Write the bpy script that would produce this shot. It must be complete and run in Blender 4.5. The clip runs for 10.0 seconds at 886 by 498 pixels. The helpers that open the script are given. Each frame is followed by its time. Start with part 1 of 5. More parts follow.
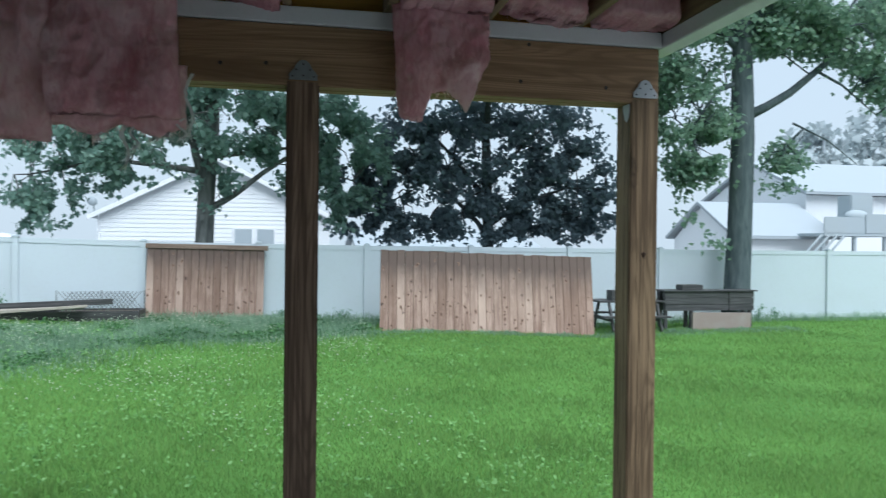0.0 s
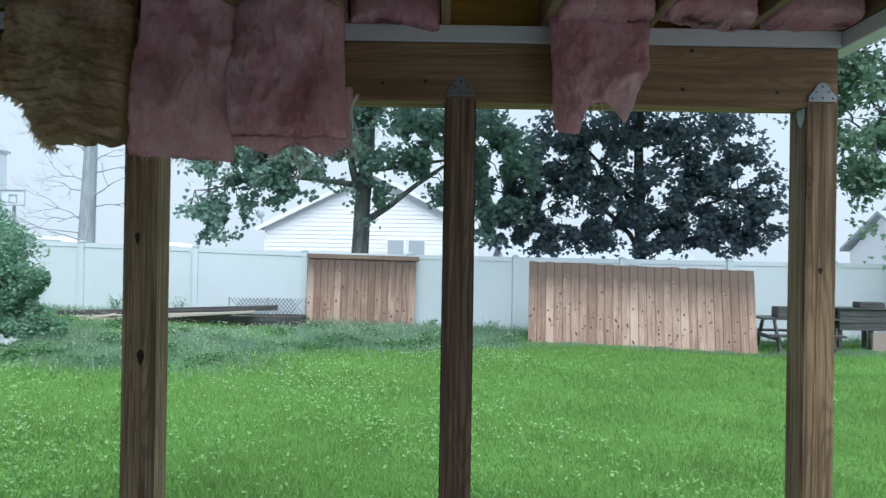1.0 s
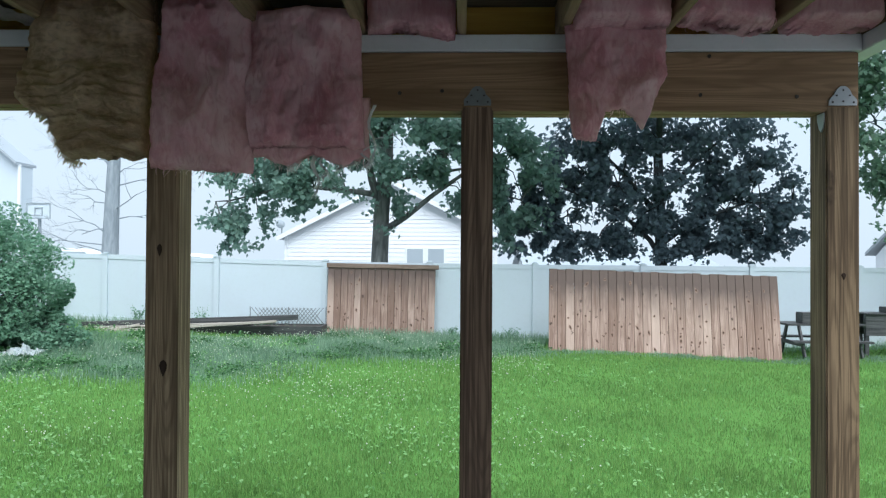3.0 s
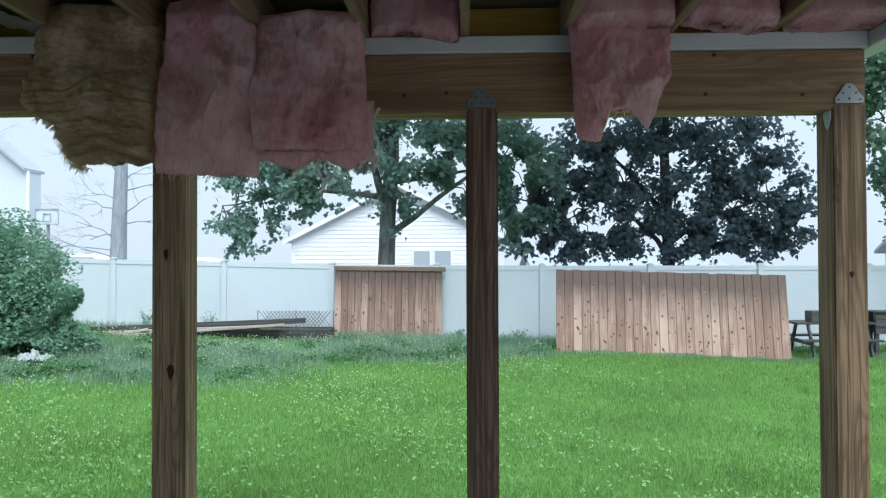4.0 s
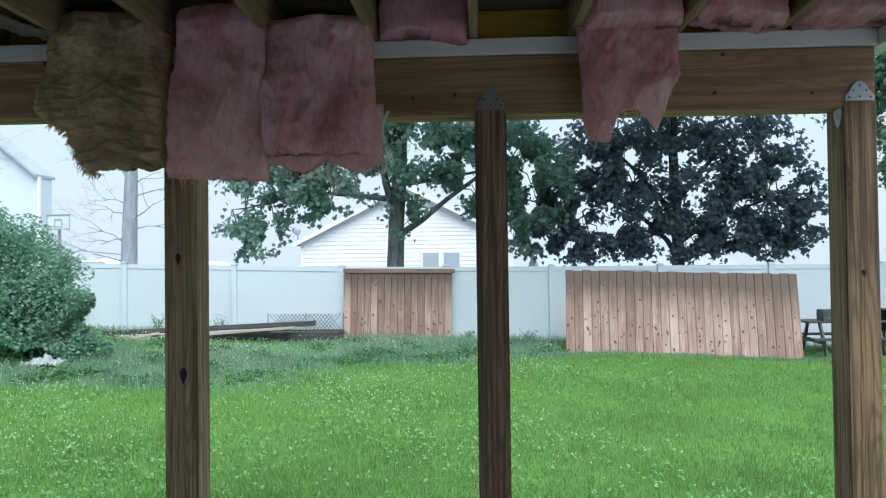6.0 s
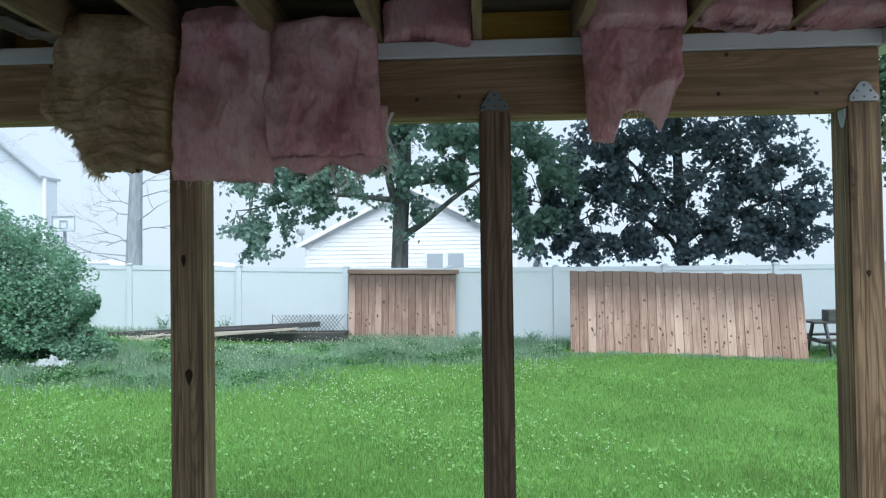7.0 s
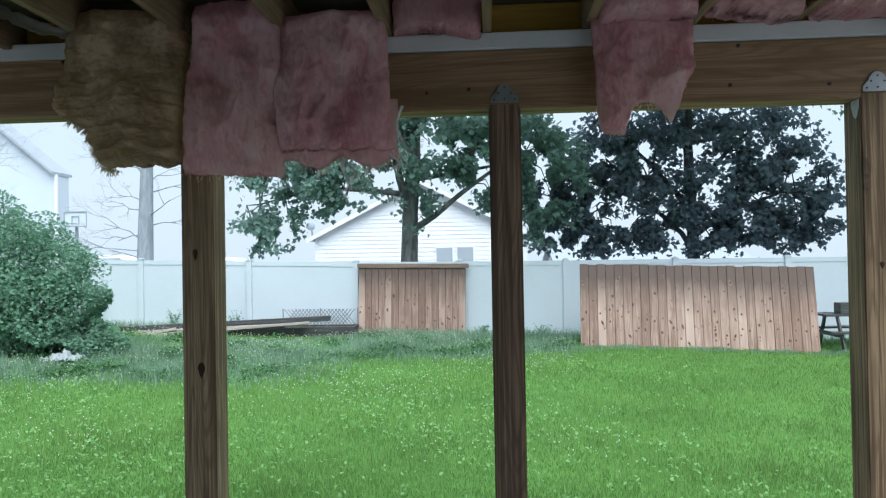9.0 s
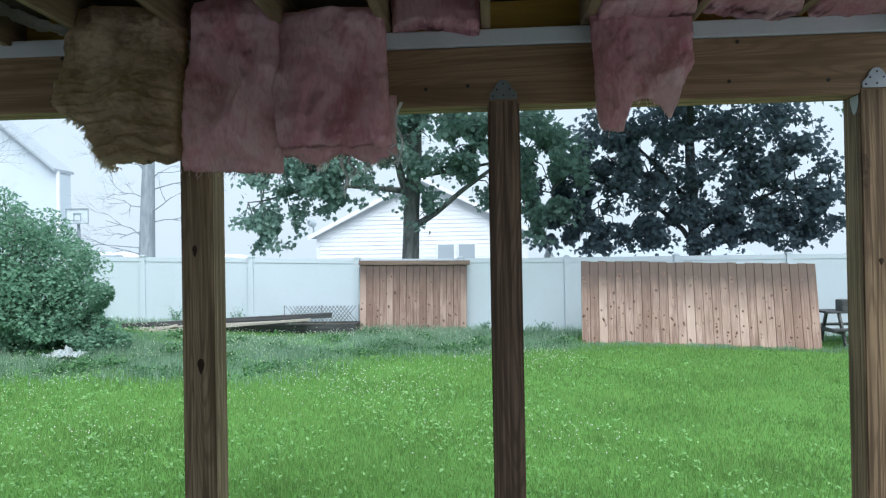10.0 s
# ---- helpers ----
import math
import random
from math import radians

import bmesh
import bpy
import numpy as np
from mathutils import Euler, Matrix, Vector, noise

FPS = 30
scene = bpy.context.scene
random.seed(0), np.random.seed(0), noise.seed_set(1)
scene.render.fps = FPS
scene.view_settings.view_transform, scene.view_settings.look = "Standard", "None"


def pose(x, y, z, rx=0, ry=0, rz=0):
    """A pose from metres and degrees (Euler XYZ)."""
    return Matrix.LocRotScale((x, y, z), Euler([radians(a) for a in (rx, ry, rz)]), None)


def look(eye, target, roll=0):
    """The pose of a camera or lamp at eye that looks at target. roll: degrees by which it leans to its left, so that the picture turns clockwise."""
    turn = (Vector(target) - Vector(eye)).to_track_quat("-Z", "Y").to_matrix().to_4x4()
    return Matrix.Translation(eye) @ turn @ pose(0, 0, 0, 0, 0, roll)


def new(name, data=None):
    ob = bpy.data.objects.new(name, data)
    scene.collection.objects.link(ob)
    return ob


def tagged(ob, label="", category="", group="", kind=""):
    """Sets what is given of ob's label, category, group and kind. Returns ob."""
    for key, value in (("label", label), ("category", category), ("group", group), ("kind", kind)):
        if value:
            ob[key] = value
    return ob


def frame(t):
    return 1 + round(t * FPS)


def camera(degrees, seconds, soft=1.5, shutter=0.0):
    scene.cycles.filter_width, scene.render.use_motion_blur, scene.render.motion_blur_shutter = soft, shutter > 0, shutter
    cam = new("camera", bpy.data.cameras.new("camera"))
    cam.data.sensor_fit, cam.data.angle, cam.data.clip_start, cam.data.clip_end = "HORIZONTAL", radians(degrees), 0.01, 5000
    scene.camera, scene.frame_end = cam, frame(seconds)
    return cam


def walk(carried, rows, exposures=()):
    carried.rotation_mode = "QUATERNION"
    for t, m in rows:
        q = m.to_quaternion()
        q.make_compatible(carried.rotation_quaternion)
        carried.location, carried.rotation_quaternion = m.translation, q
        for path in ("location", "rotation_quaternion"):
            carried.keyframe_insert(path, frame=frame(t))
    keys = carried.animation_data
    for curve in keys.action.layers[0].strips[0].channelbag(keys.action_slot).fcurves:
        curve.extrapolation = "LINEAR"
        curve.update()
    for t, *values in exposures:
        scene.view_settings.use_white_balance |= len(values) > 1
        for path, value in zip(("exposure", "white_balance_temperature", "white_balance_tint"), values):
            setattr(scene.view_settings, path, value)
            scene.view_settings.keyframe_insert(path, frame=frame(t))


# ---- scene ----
cam = camera(62.4, 10.0, soft=1.25, shutter=0.4)
PATH = [
    (0, (0.116, 0.208, 1.846), (0.515, 2.168, 1.827), 0.6),
    (0.2, (0.105, 0.207, 1.849), (0.43, 2.178, 1.835), 0.67),
    (0.3, (0.098, 0.206, 1.851), (0.381, 2.184, 1.839), 0.7),
    (0.4, (0.091, 0.206, 1.853), (0.324, 2.19, 1.844), 0.75),
    (0.5, (0.082, 0.205, 1.855), (0.257, 2.198, 1.85), 0.8),
    (0.7, (0.082, 0.205, 1.855), (0.177, 2.201, 1.855), 0.85),
    (0.8, (0.083, 0.204, 1.854), (0.144, 2.202, 1.857), 0.86),
    (0.9, (0.083, 0.204, 1.854), (0.114, 2.203, 1.858), 0.88),
    (1, (0.083, 0.204, 1.854), (0.083, 2.204, 1.86), 0.9),
    (1.5, (0.089, 0.201, 1.853), (0.06, 2.201, 1.867), 0.9),
    (2, (0.088, 0.202, 1.855), (0.049, 2.201, 1.873), 0.8),
    (2.5, (0.086, 0.197, 1.856), (0.041, 2.196, 1.88), 0.6),
    (4, (0.093, 0.2, 1.857), (0.021, 2.198, 1.89), -0.2),
    (4.5, (0.092, 0.196, 1.856), (0.012, 2.194, 1.892), -0.3),
    (5, (0.091, 0.193, 1.86), (0.007, 2.191, 1.895), -0.4),
    (5.5, (0.089, 0.195, 1.858), (-0.001, 2.193, 1.894), -0.6),
    (7, (0.087, 0.185, 1.859), (-0.02, 2.182, 1.899), -0.8),
    (7.5, (0.088, 0.191, 1.856), (-0.026, 2.188, 1.893), -0.9),
    (8, (0.084, 0.196, 1.853), (-0.038, 2.192, 1.883), -0.9),
    (8.5, (0.084, 0.187, 1.855), (-0.044, 2.183, 1.883), -1.0),
    (9, (0.083, 0.183, 1.856), (-0.05, 2.178, 1.88), -1.0),
    (9.5, (0.092, 0.179, 1.852), (-0.043, 2.174, 1.874), -0.9),
    (10, (0.095, 0.181, 1.853), (-0.043, 2.176, 1.869), -1.0),
]
walk(cam, [(t, look(eye, target, roll)) for t, eye, target, roll in PATH],
     exposures=((0, 0.27, 5730, 9), (1.2, 0.43, 5800, 10.5), (10, 0.48, 5810, 10.5)))

# world: bright even overcast, rain in the air
world = bpy.data.worlds.new("overcast")
scene.world = world
world.use_nodes = True
wn, wl = world.node_tree.nodes, world.node_tree.links
sky = wn.new("ShaderNodeTexSky")
sky.sky_type = "NISHITA"
sky.sun_disc = False
sky.sun_elevation = radians(58)
sky.sun_rotation = radians(200)
sky.dust_density = 4.0
sky_gain = wn.new("ShaderNodeVectorMath")
sky_gain.operation = "SCALE"
sky_gain.inputs[3].default_value = 0.10
wl.new(sky.outputs[0], sky_gain.inputs[0])
cloud = wn.new("ShaderNodeMix")
cloud.data_type = "RGBA"
cloud.inputs[0].default_value = 0.86
cloud.inputs[7].default_value = (0.635, 0.715, 0.745, 1)
wl.new(sky_gain.outputs[0], cloud.inputs[6])
wl.new(cloud.outputs[2], wn["Background"].inputs[0])
wn["Background"].inputs[1].default_value = 1.0

sun = new("sun", bpy.data.lights.new("sun", "SUN"))
sun.data.energy = 3.6
sun.data.angle = radians(55)
sun.data.color = (1.0, 0.97, 0.92)
sun.matrix_world = look((5, -6, 20), (0, 6, 0))


# ---- materials ----
class Nodes:
    """A small builder of node materials."""

    def __init__(self, name, rough=0.8, spec=0.3, metal=0.0):
        self.mat = bpy.data.materials.new(name)
        self.mat.use_nodes = True
        self.n, self.l = self.mat.node_tree.nodes, self.mat.node_tree.links
        self.bsdf = self.n["Principled BSDF"]
        self.bsdf.inputs["Roughness"].default_value = rough
        self.bsdf.inputs["Specular IOR Level"].default_value = spec
        self.bsdf.inputs["Metallic"].default_value = metal
        self.co = self.n.new("ShaderNodeTexCoord").outputs["Object"]

    def shifted(self):
        info = self.n.new("ShaderNodeObjectInfo")
        v = self.n.new("ShaderNodeVectorMath")
        v.operation = "MULTIPLY_ADD"
        comb = self.n.new("ShaderNodeCombineXYZ")
        for i in range(3):
            self.l.new(info.outputs["Random"], comb.inputs[i])
        self.l.new(comb.outputs[0], v.inputs[0])
        v.inputs[1].default_value = (37, 17, 53)
        self.l.new(self.co, v.inputs[2])
        self.co = v.outputs[0]
        return info.outputs["Random"]

    def mapped(self, scale):
        m = self.n.new("ShaderNodeMapping")
        m.inputs["Scale"].default_value = scale
        self.l.new(self.co, m.inputs[0])
        return m.outputs[0]

    def noise(self, scale, detail=4, stretch=(1, 1, 1), distortion=0.0):
        t = self.n.new("ShaderNodeTexNoise")
        t.inputs["Scale"].default_value = scale
        t.inputs["Detail"].default_value = detail
        t.inputs["Distortion"].default_value = distortion
        self.l.new(self.mapped(stretch), t.inputs["Vector"])
        return t.outputs[0]

    def rings(self, axis, count):
        """Growth rings as the level lines of a smooth field drawn out along the timber."""
        stretch = tuple(0.075 if k == axis else 1.0 for k in "xyz")
        field = self.noise(8.0, 1, stretch, 0.15)
        return self.math("SINE", self.math("MULTIPLY", field, count))

    def voronoi(self, scale, stretch=(1, 1, 1)):
        t = self.n.new("ShaderNodeTexVoronoi")
        t.inputs["Scale"].default_value = scale
        swirl = self.n.new("ShaderNodeTexNoise")
        swirl.inputs["Scale"].default_value = 22
        self.l.new(self.co, swirl.inputs["Vector"])
        push = self.n.new("ShaderNodeVectorMath")
        push.operation = "MULTIPLY_ADD"
        push.inputs[1].default_value = (0.09, 0.09, 0.09)
        self.l.new(swirl.outputs["Color"], push.inputs[0])
        self.l.new(self.mapped(stretch), push.inputs[2])
        self.l.new(push.outputs[0], t.inputs["Vector"])
        return t.outputs["Distance"]

    def math(self, op, a, b=0.0):
        m = self.n.new("ShaderNodeMath")
        m.operation = op
        for i, v in enumerate((a, b)):
            if isinstance(v, (int, float)):
                m.inputs[i].default_value = v
            else:
                self.l.new(v, m.inputs[i])
        return m.outputs[0]

    def ramp(self, value, *stops):
        r = self.n.new("ShaderNodeValToRGB")
        e = r.color_ramp.elements
        while len(e) < len(stops):
            e.new(0.5)
        for el, (p, c) in zip(e, stops):
            el.position = p
            el.color = (*c, 1)
        self.l.new(value, r.inputs[0])
        return r.outputs[0]

    def mix(self, fac, a, b, blend="MIX"):
        m = self.n.new("ShaderNodeMix")
        m.data_type = "RGBA"
        m.blend_type = blend
        for i, v in ((0, fac), (6, a), (7, b)):
            if isinstance(v, (int, float)):
                m.inputs[i].default_value = v
            elif isinstance(v, tuple):
                m.inputs[i].default_value = (*v, 1)
            else:
                self.l.new(v, m.inputs[i])
        return m.outputs[2]

    def color(self, c):
        if isinstance(c, tuple):
            self.bsdf.inputs["Base Color"].default_value = (*c, 1)
        else:
            self.l.new(c, self.bsdf.inputs["Base Color"])
        return self

    def bump(self, height, strength=0.3, distance=0.01):
        b = self.n.new("ShaderNodeBump")
        b.inputs["Strength"].default_value = strength
        b.inputs["Distance"].default_value = distance
        self.l.new(height, b.inputs["Height"])
        self.l.new(b.outputs[0], self.bsdf.inputs["Normal"])
        return self

    def leafy(self, amount, tint):
        """Lets light through thin leaves and fibres."""
        tr = self.n.new("ShaderNodeBsdfTranslucent")
        if isinstance(tint, tuple):
            tr.inputs[0].default_value = (*tint, 1)
        else:
            self.l.new(tint, tr.inputs[0])
        mx = self.n.new("ShaderNodeMixShader")
        mx.inputs[0].default_value = amount
        self.l.new(self.bsdf.outputs[0], mx.inputs[1])
        self.l.new(tr.outputs[0], mx.inputs[2])
        self.l.new(mx.outputs[0], self.n["Material Output"].inputs[0])
        return self

    def island(self):
        return self.n.new("ShaderNodeNewGeometry").outputs["Random Per Island"]


def lumber(name, dark, mid, light, axis="z", rough=0.75, knots=0.5, rings=26.0, knot_size=1.0, tone=0.0, damp=False, pores=0.3):
    """Sawn softwood: growth rings, fibre and knots, grain along the axis. damp: upper ends darker, with damp and crown
    shade in one tone.
    """
    m = Nodes(name, rough, 0.25)
    plain = m.co
    rnd = m.shifted()
    fibre = {"x": (0.04, 1, 1), "y": (1, 0.04, 1), "z": (1, 1, 0.04)}[axis]
    spread = {"x": (0.35, 1, 1), "y": (1, 0.35, 1), "z": (1, 1, 0.35)}[axis]
    ring = m.math("MULTIPLY", m.math("ADD", m.rings(axis, rings * 4.5), 1.0), 0.5)
    fine = m.noise(140, 3, fibre)
    wear = m.noise(2.2, 4)
    soft = tuple(0.3 * a + 0.7 * b for a, b in zip(mid, dark))
    base = m.ramp(ring, (0.0, mid), (0.5, mid), (0.97, soft))
    base = m.mix(m.math("MULTIPLY", fine, 0.6), base, light)
    streak = m.noise(34, 3, fibre)
    base = m.mix(m.ramp(streak, (0.44, (0, 0, 0)), (0.64, (0.8,) * 3)), base, dark)
    pore = m.noise(95, 2, tuple(0.4 * q if q < 1 else q for q in fibre), 0.3)
    base = m.mix(m.ramp(pore, (0.5, (0, 0, 0)), (0.6, (pores,) * 3)), base, dark)
    base = m.mix(m.ramp(wear, (0.4, (0, 0, 0)), (0.75, (0.55, 0.55, 0.55))), base, dark)
    v = m.voronoi(3.4 if knot_size < 1.5 else 5.5, spread if knot_size < 1.5 else (1, 1, 0.8))
    knot = m.ramp(v, (0.0, (knots, knots, knots)), (0.06 * knot_size, (knots, knots, knots)), (0.11 * knot_size, (0, 0, 0)))
    if knot_size > 1.5:
        knot = m.math("MULTIPLY", knot, m.ramp(m.noise(2.6, 2), (0.45, (0, 0, 0)), (0.56, (1, 1, 1))))
    deep = tuple(c * 0.3 for c in dark)
    if tone:
        base = m.mix(m.ramp(rnd, (0.0, (tone,) * 3), (0.45, (0, 0, 0)), (1.0, (0, 0, 0))), base, dark)
        base = m.mix(m.ramp(rnd, (0.6, (0, 0, 0)), (1.0, (tone,) * 3)), base, light)
    base = m.mix(knot, base, deep)
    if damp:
        # upper ends darker: damp, plus shade of the crown above put into the colour
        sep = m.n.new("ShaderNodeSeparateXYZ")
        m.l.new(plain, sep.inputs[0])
        damp_shade = m.math("ADD", sep.outputs[2], m.math("MULTIPLY", m.noise(7, 4, (1, 1, 0.4)), 0.5))
        base = m.mix(m.ramp(m.math("SUBTRACT", damp_shade, 0.95), (0.0, (0, 0, 0)), (0.38, (0.35,) * 3), (0.75, (0.95,) * 3)), base, (0.125, 0.092, 0.08))
    m.color(base)
    return m.bump(m.math("ADD", fine, m.math("MULTIPLY", ring, 0.4)), 0.35, 0.003).mat


POST = lumber("treated_post_wood", (0.12, 0.08, 0.046), (0.38, 0.275, 0.165), (0.52, 0.395, 0.24), "z", rings=30, pores=0.6)
POST_CORNER = lumber("dark_corner_post_wood", (0.08, 0.053, 0.030), (0.25, 0.176, 0.10), (0.35, 0.255, 0.15), "z", rings=36, pores=0.85)
POST_WET = lumber("wet_dark_post_wood", (0.07, 0.045, 0.031), (0.225, 0.15, 0.10), (0.31, 0.215, 0.145), "z", rings=32, pores=0.6)
BEAM = lumber("treated_beam_wood", (0.17, 0.108, 0.058), (0.30, 0.195, 0.11), (0.37, 0.25, 0.15), "x", knots=0.35)
# joist tones darkened to carry the shade under the roof
JOIST = lumber("joist_wood", (0.14, 0.098, 0.056), (0.23, 0.168, 0.095), (0.30, 0.225, 0.135), "y")
RIM = lumber("yellow_rim_wood", (0.40, 0.24, 0.05), (0.56, 0.36, 0.075), (0.62, 0.42, 0.11), "x", knots=0.2)
# deck tone nearly black: shade between the joists put into the colour
DECKING = lumber("shade_dark_plywood", (0.05, 0.045, 0.03), (0.10, 0.085, 0.055), (0.15, 0.125, 0.08), "x", knots=0.2)
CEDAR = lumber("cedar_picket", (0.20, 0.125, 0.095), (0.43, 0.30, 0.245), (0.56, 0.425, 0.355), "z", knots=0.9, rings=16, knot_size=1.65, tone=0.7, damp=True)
CEDAR_OLD = lumber("damp_cedar_rail", (0.13, 0.095, 0.075), (0.22, 0.165, 0.13), (0.28, 0.215, 0.17), "x", knots=0.4)
DARK_WOOD = lumber("wet_dark_wood", (0.04, 0.042, 0.044), (0.085, 0.087, 0.088), (0.13, 0.132, 0.132), "x", 0.5, 0.2)
GREY_WOOD = lumber("weathered_board", (0.25, 0.23, 0.2), (0.45, 0.41, 0.36), (0.58, 0.53, 0.47), "x", 0.7, 0.3)


def painted(name, base, amount=0.08, rough=0.55, scale=3.0, dirt=(0.35, 0.36, 0.33)):
    m = Nodes(name, rough, 0.35)
    big, small = m.noise(scale, 5), m.noise(scale * 22, 4)
    c = m.mix(m.ramp(big, (0.45, (0, 0, 0)), (0.8, (amount * 2,) * 3)), base, dirt)
    c = m.mix(m.ramp(small, (0.5, (0, 0, 0)), (0.75, (amount,) * 3)), c, dirt)
    m.color(c)
    return m.bump(small, 0.08, 0.002).mat


VINYL = painted("white_vinyl", (0.54, 0.615, 0.66), 0.07, 0.4, 0.7)
TRIM = painted("white_trim_paint", (0.54, 0.57, 0.58), 0.14, 0.5, 2.5)
WALL = painted("house_wall_paint", (0.66, 0.65, 0.64), 0.08, 0.8, 1.5)
SIDING = painted("white_siding", (0.76, 0.80, 0.83), 0.04, 0.5, 0.5)
PALE_ROOF = painted("pale_shingle", (0.50, 0.55, 0.58), 0.1, 0.8, 1.2)
# far siding and roof: mist put into the base colour, near sky tone
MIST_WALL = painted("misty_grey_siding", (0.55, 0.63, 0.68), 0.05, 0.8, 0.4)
MIST_ROOF = painted("haze_pale_roof", (0.35, 0.40, 0.435), 0.06, 0.6, 1.2)
PANE = Nodes("dull_window_glass", 0.12, 0.5).color((0.36, 0.42, 0.46)).mat
GALV = painted("galvanised_steel", (0.36, 0.39, 0.41), 0.3, 0.45, 30.0, (0.4, 0.42, 0.43))
# same steel, darker copy for the middle plate: its shade is in the colour
GALV_SHADED = painted("shaded_galvanised_steel", (0.17, 0.19, 0.19), 0.3, 0.55, 30.0, (0.12, 0.12, 0.12))
KNOT = Nodes("dark_knot", 0.8, 0.2).color((0.035, 0.022, 0.014)).mat
m = Nodes("cedar_knot", 0.8, 0.2)
reach = m.n.new("ShaderNodeVectorMath")
reach.operation = "LENGTH"
m.l.new(m.co, reach.inputs[0])
ring = m.math("ADD", reach.outputs["Value"], m.math("MULTIPLY", m.math("SUBTRACT", m.noise(2.2, 4), 0.5), 0.9))
CEDAR_KNOT = m.color(m.ramp(ring, (0.12, (0.055, 0.032, 0.024)), (0.38, (0.12, 0.07, 0.05)), (0.55, (0.23, 0.15, 0.115)), (0.95, (0.38, 0.265, 0.21)))).mat
SCREW = Nodes("dark_screw", 0.5, 0.4, 0.6).color((0.05, 0.045, 0.04)).mat
CONCRETE = painted("concrete", (0.58, 0.565, 0.54), 0.25, 0.9, 4.0)
# deck and grill grey, paled to hold rain haze in the colour
DISTANT_GREY = painted("haze_pale_grey", (0.36, 0.42, 0.45), 0.1, 0.8, 1.0)
HOOP_GREY = painted("pale_steel_paint", (0.33, 0.39, 0.42), 0.1, 0.6, 6.0)
ACRYLIC = painted("frosted_acrylic", (0.58, 0.66, 0.70), 0.04, 0.3, 2.0)
CAR_WHITE = painted("white_car_paint", (0.80, 0.84, 0.86), 0.03, 0.25, 1.0)
CAR_GLASS = Nodes("car_glass", 0.1, 0.5).color((0.42, 0.5, 0.55)).mat
PLASTIC = painted("white_plastic_sheet", (0.33, 0.38, 0.39), 0.3, 0.5, 6.0)
WIRE = Nodes("galvanised_wire", 0.5, 0.5, 0.3).color((0.22, 0.245, 0.255)).mat
SOIL = painted("dark_soil", (0.075, 0.062, 0.05), 0.4, 0.95, 6.0, (0.03, 0.03, 0.025))
PINK_BOARD = painted("damp_pale_board", (0.27, 0.22, 0.195), 0.2, 0.8, 3.0)


def wool(name, base, deep, pale, stretch=(1, 1, 0.4), crease=0.3):
    m = Nodes(name, 1.0, 0.05)
    big = m.noise(4.5, 4, (1, 1, 0.7), 1.0)
    vein = m.noise(7, 4, stretch, 1.6)
    fine = m.noise(210, 4, (1, 1, 1), 0.8)
    c = m.ramp(big, (0.38, deep), (0.5, base), (0.62, pale))
    c = m.mix(m.ramp(vein, (0.36, (crease,) * 3), (0.5, (0, 0, 0))), c, deep)
    c = m.mix(m.ramp(vein, (0.56, (0, 0, 0)), (0.72, (0.4,) * 3)), c, pale)
    wisp = m.noise(24, 5, stretch, 2.5)
    c = m.mix(m.ramp(wisp, (0.50, (0, 0, 0)), (0.62, (0.5,) * 3)), c, pale)
    c = m.mix(m.ramp(wisp, (0.36, (0.6,) * 3), (0.47, (0, 0, 0))), c, deep)
    strand = m.math("ABSOLUTE", m.math("SUBTRACT", m.noise(16, 3, stretch, 3.5), 0.5))
    c = m.mix(m.ramp(strand, (0.0, (0.4,) * 3), (0.025, (0, 0, 0))), c, pale)
    c = m.mix(m.math("MULTIPLY", fine, 0.25), c, pale)
    m.color(c)
    m.bump(m.math("ADD", m.math("MULTIPLY", vein, 0.8), m.math("MULTIPLY", m.math("ADD", fine, m.math("MULTIPLY", wisp, 1.5)), 0.3)), 1.0, 0.02)
    return m.leafy(0.45, pale).mat


PINK = wool("pink_glass_wool", (0.76, 0.42, 0.47), (0.54, 0.17, 0.235), (0.90, 0.68, 0.69))
TAN = wool("tan_glass_wool", (0.42, 0.305, 0.21), (0.155, 0.105, 0.075), (0.74, 0.60, 0.42), (0.5, 1, 1.1), 0.55)
FLUFF = wool("white_wool_fluff", (0.80, 0.78, 0.78), (0.7, 0.66, 0.66), (0.9, 0.9, 0.9))
PAPER = wool("torn_paper_facing", (0.40, 0.38, 0.33), (0.28, 0.26, 0.22), (0.55, 0.53, 0.48))


def leaf(name, a, b, amount=0.3, rough=0.65):
    m = Nodes(name, rough, 0.18 if rough < 0.8 else 0.05)
    c = m.ramp(m.island(), (0.0, a), (1.0, b))
    big = m.noise(0.5, 2)
    c = m.mix(m.ramp(big, (0.4, (0, 0, 0)), (0.7, (0.4,) * 3)), c, tuple(0.6 * x for x in a))
    return m.color(c).leafy(amount, c).mat


# maple leaf lifted above its own tone to hold rain haze in the colour
MAPLE = leaf("green_maple_leaf", (0.17, 0.285, 0.24), (0.25, 0.375, 0.31), 0.5, 0.9)
# blue-grey rather than purple: rain haze put into the leaf colour
PURPLE = leaf("hazed_purple_maple_leaf", (0.135, 0.19, 0.215), (0.17, 0.232, 0.26), 0.5, 1.0)
# tall tree, shrub and far leaves paled likewise, haze in the colour
OAK = leaf("light_green_leaf", (0.17, 0.29, 0.215), (0.28, 0.41, 0.285), 0.5)
SHRUB = leaf("shrub_leaf", (0.16, 0.31, 0.21), (0.25, 0.42, 0.29), 0.5, 0.9)
FAR_LEAF = leaf("haze_pale_leaf", (0.46, 0.53, 0.55), (0.54, 0.61, 0.63), 0.3)
GRASS = leaf("lawn_blade", (0.142, 0.278, 0.080), (0.255, 0.43, 0.125), 0.45)
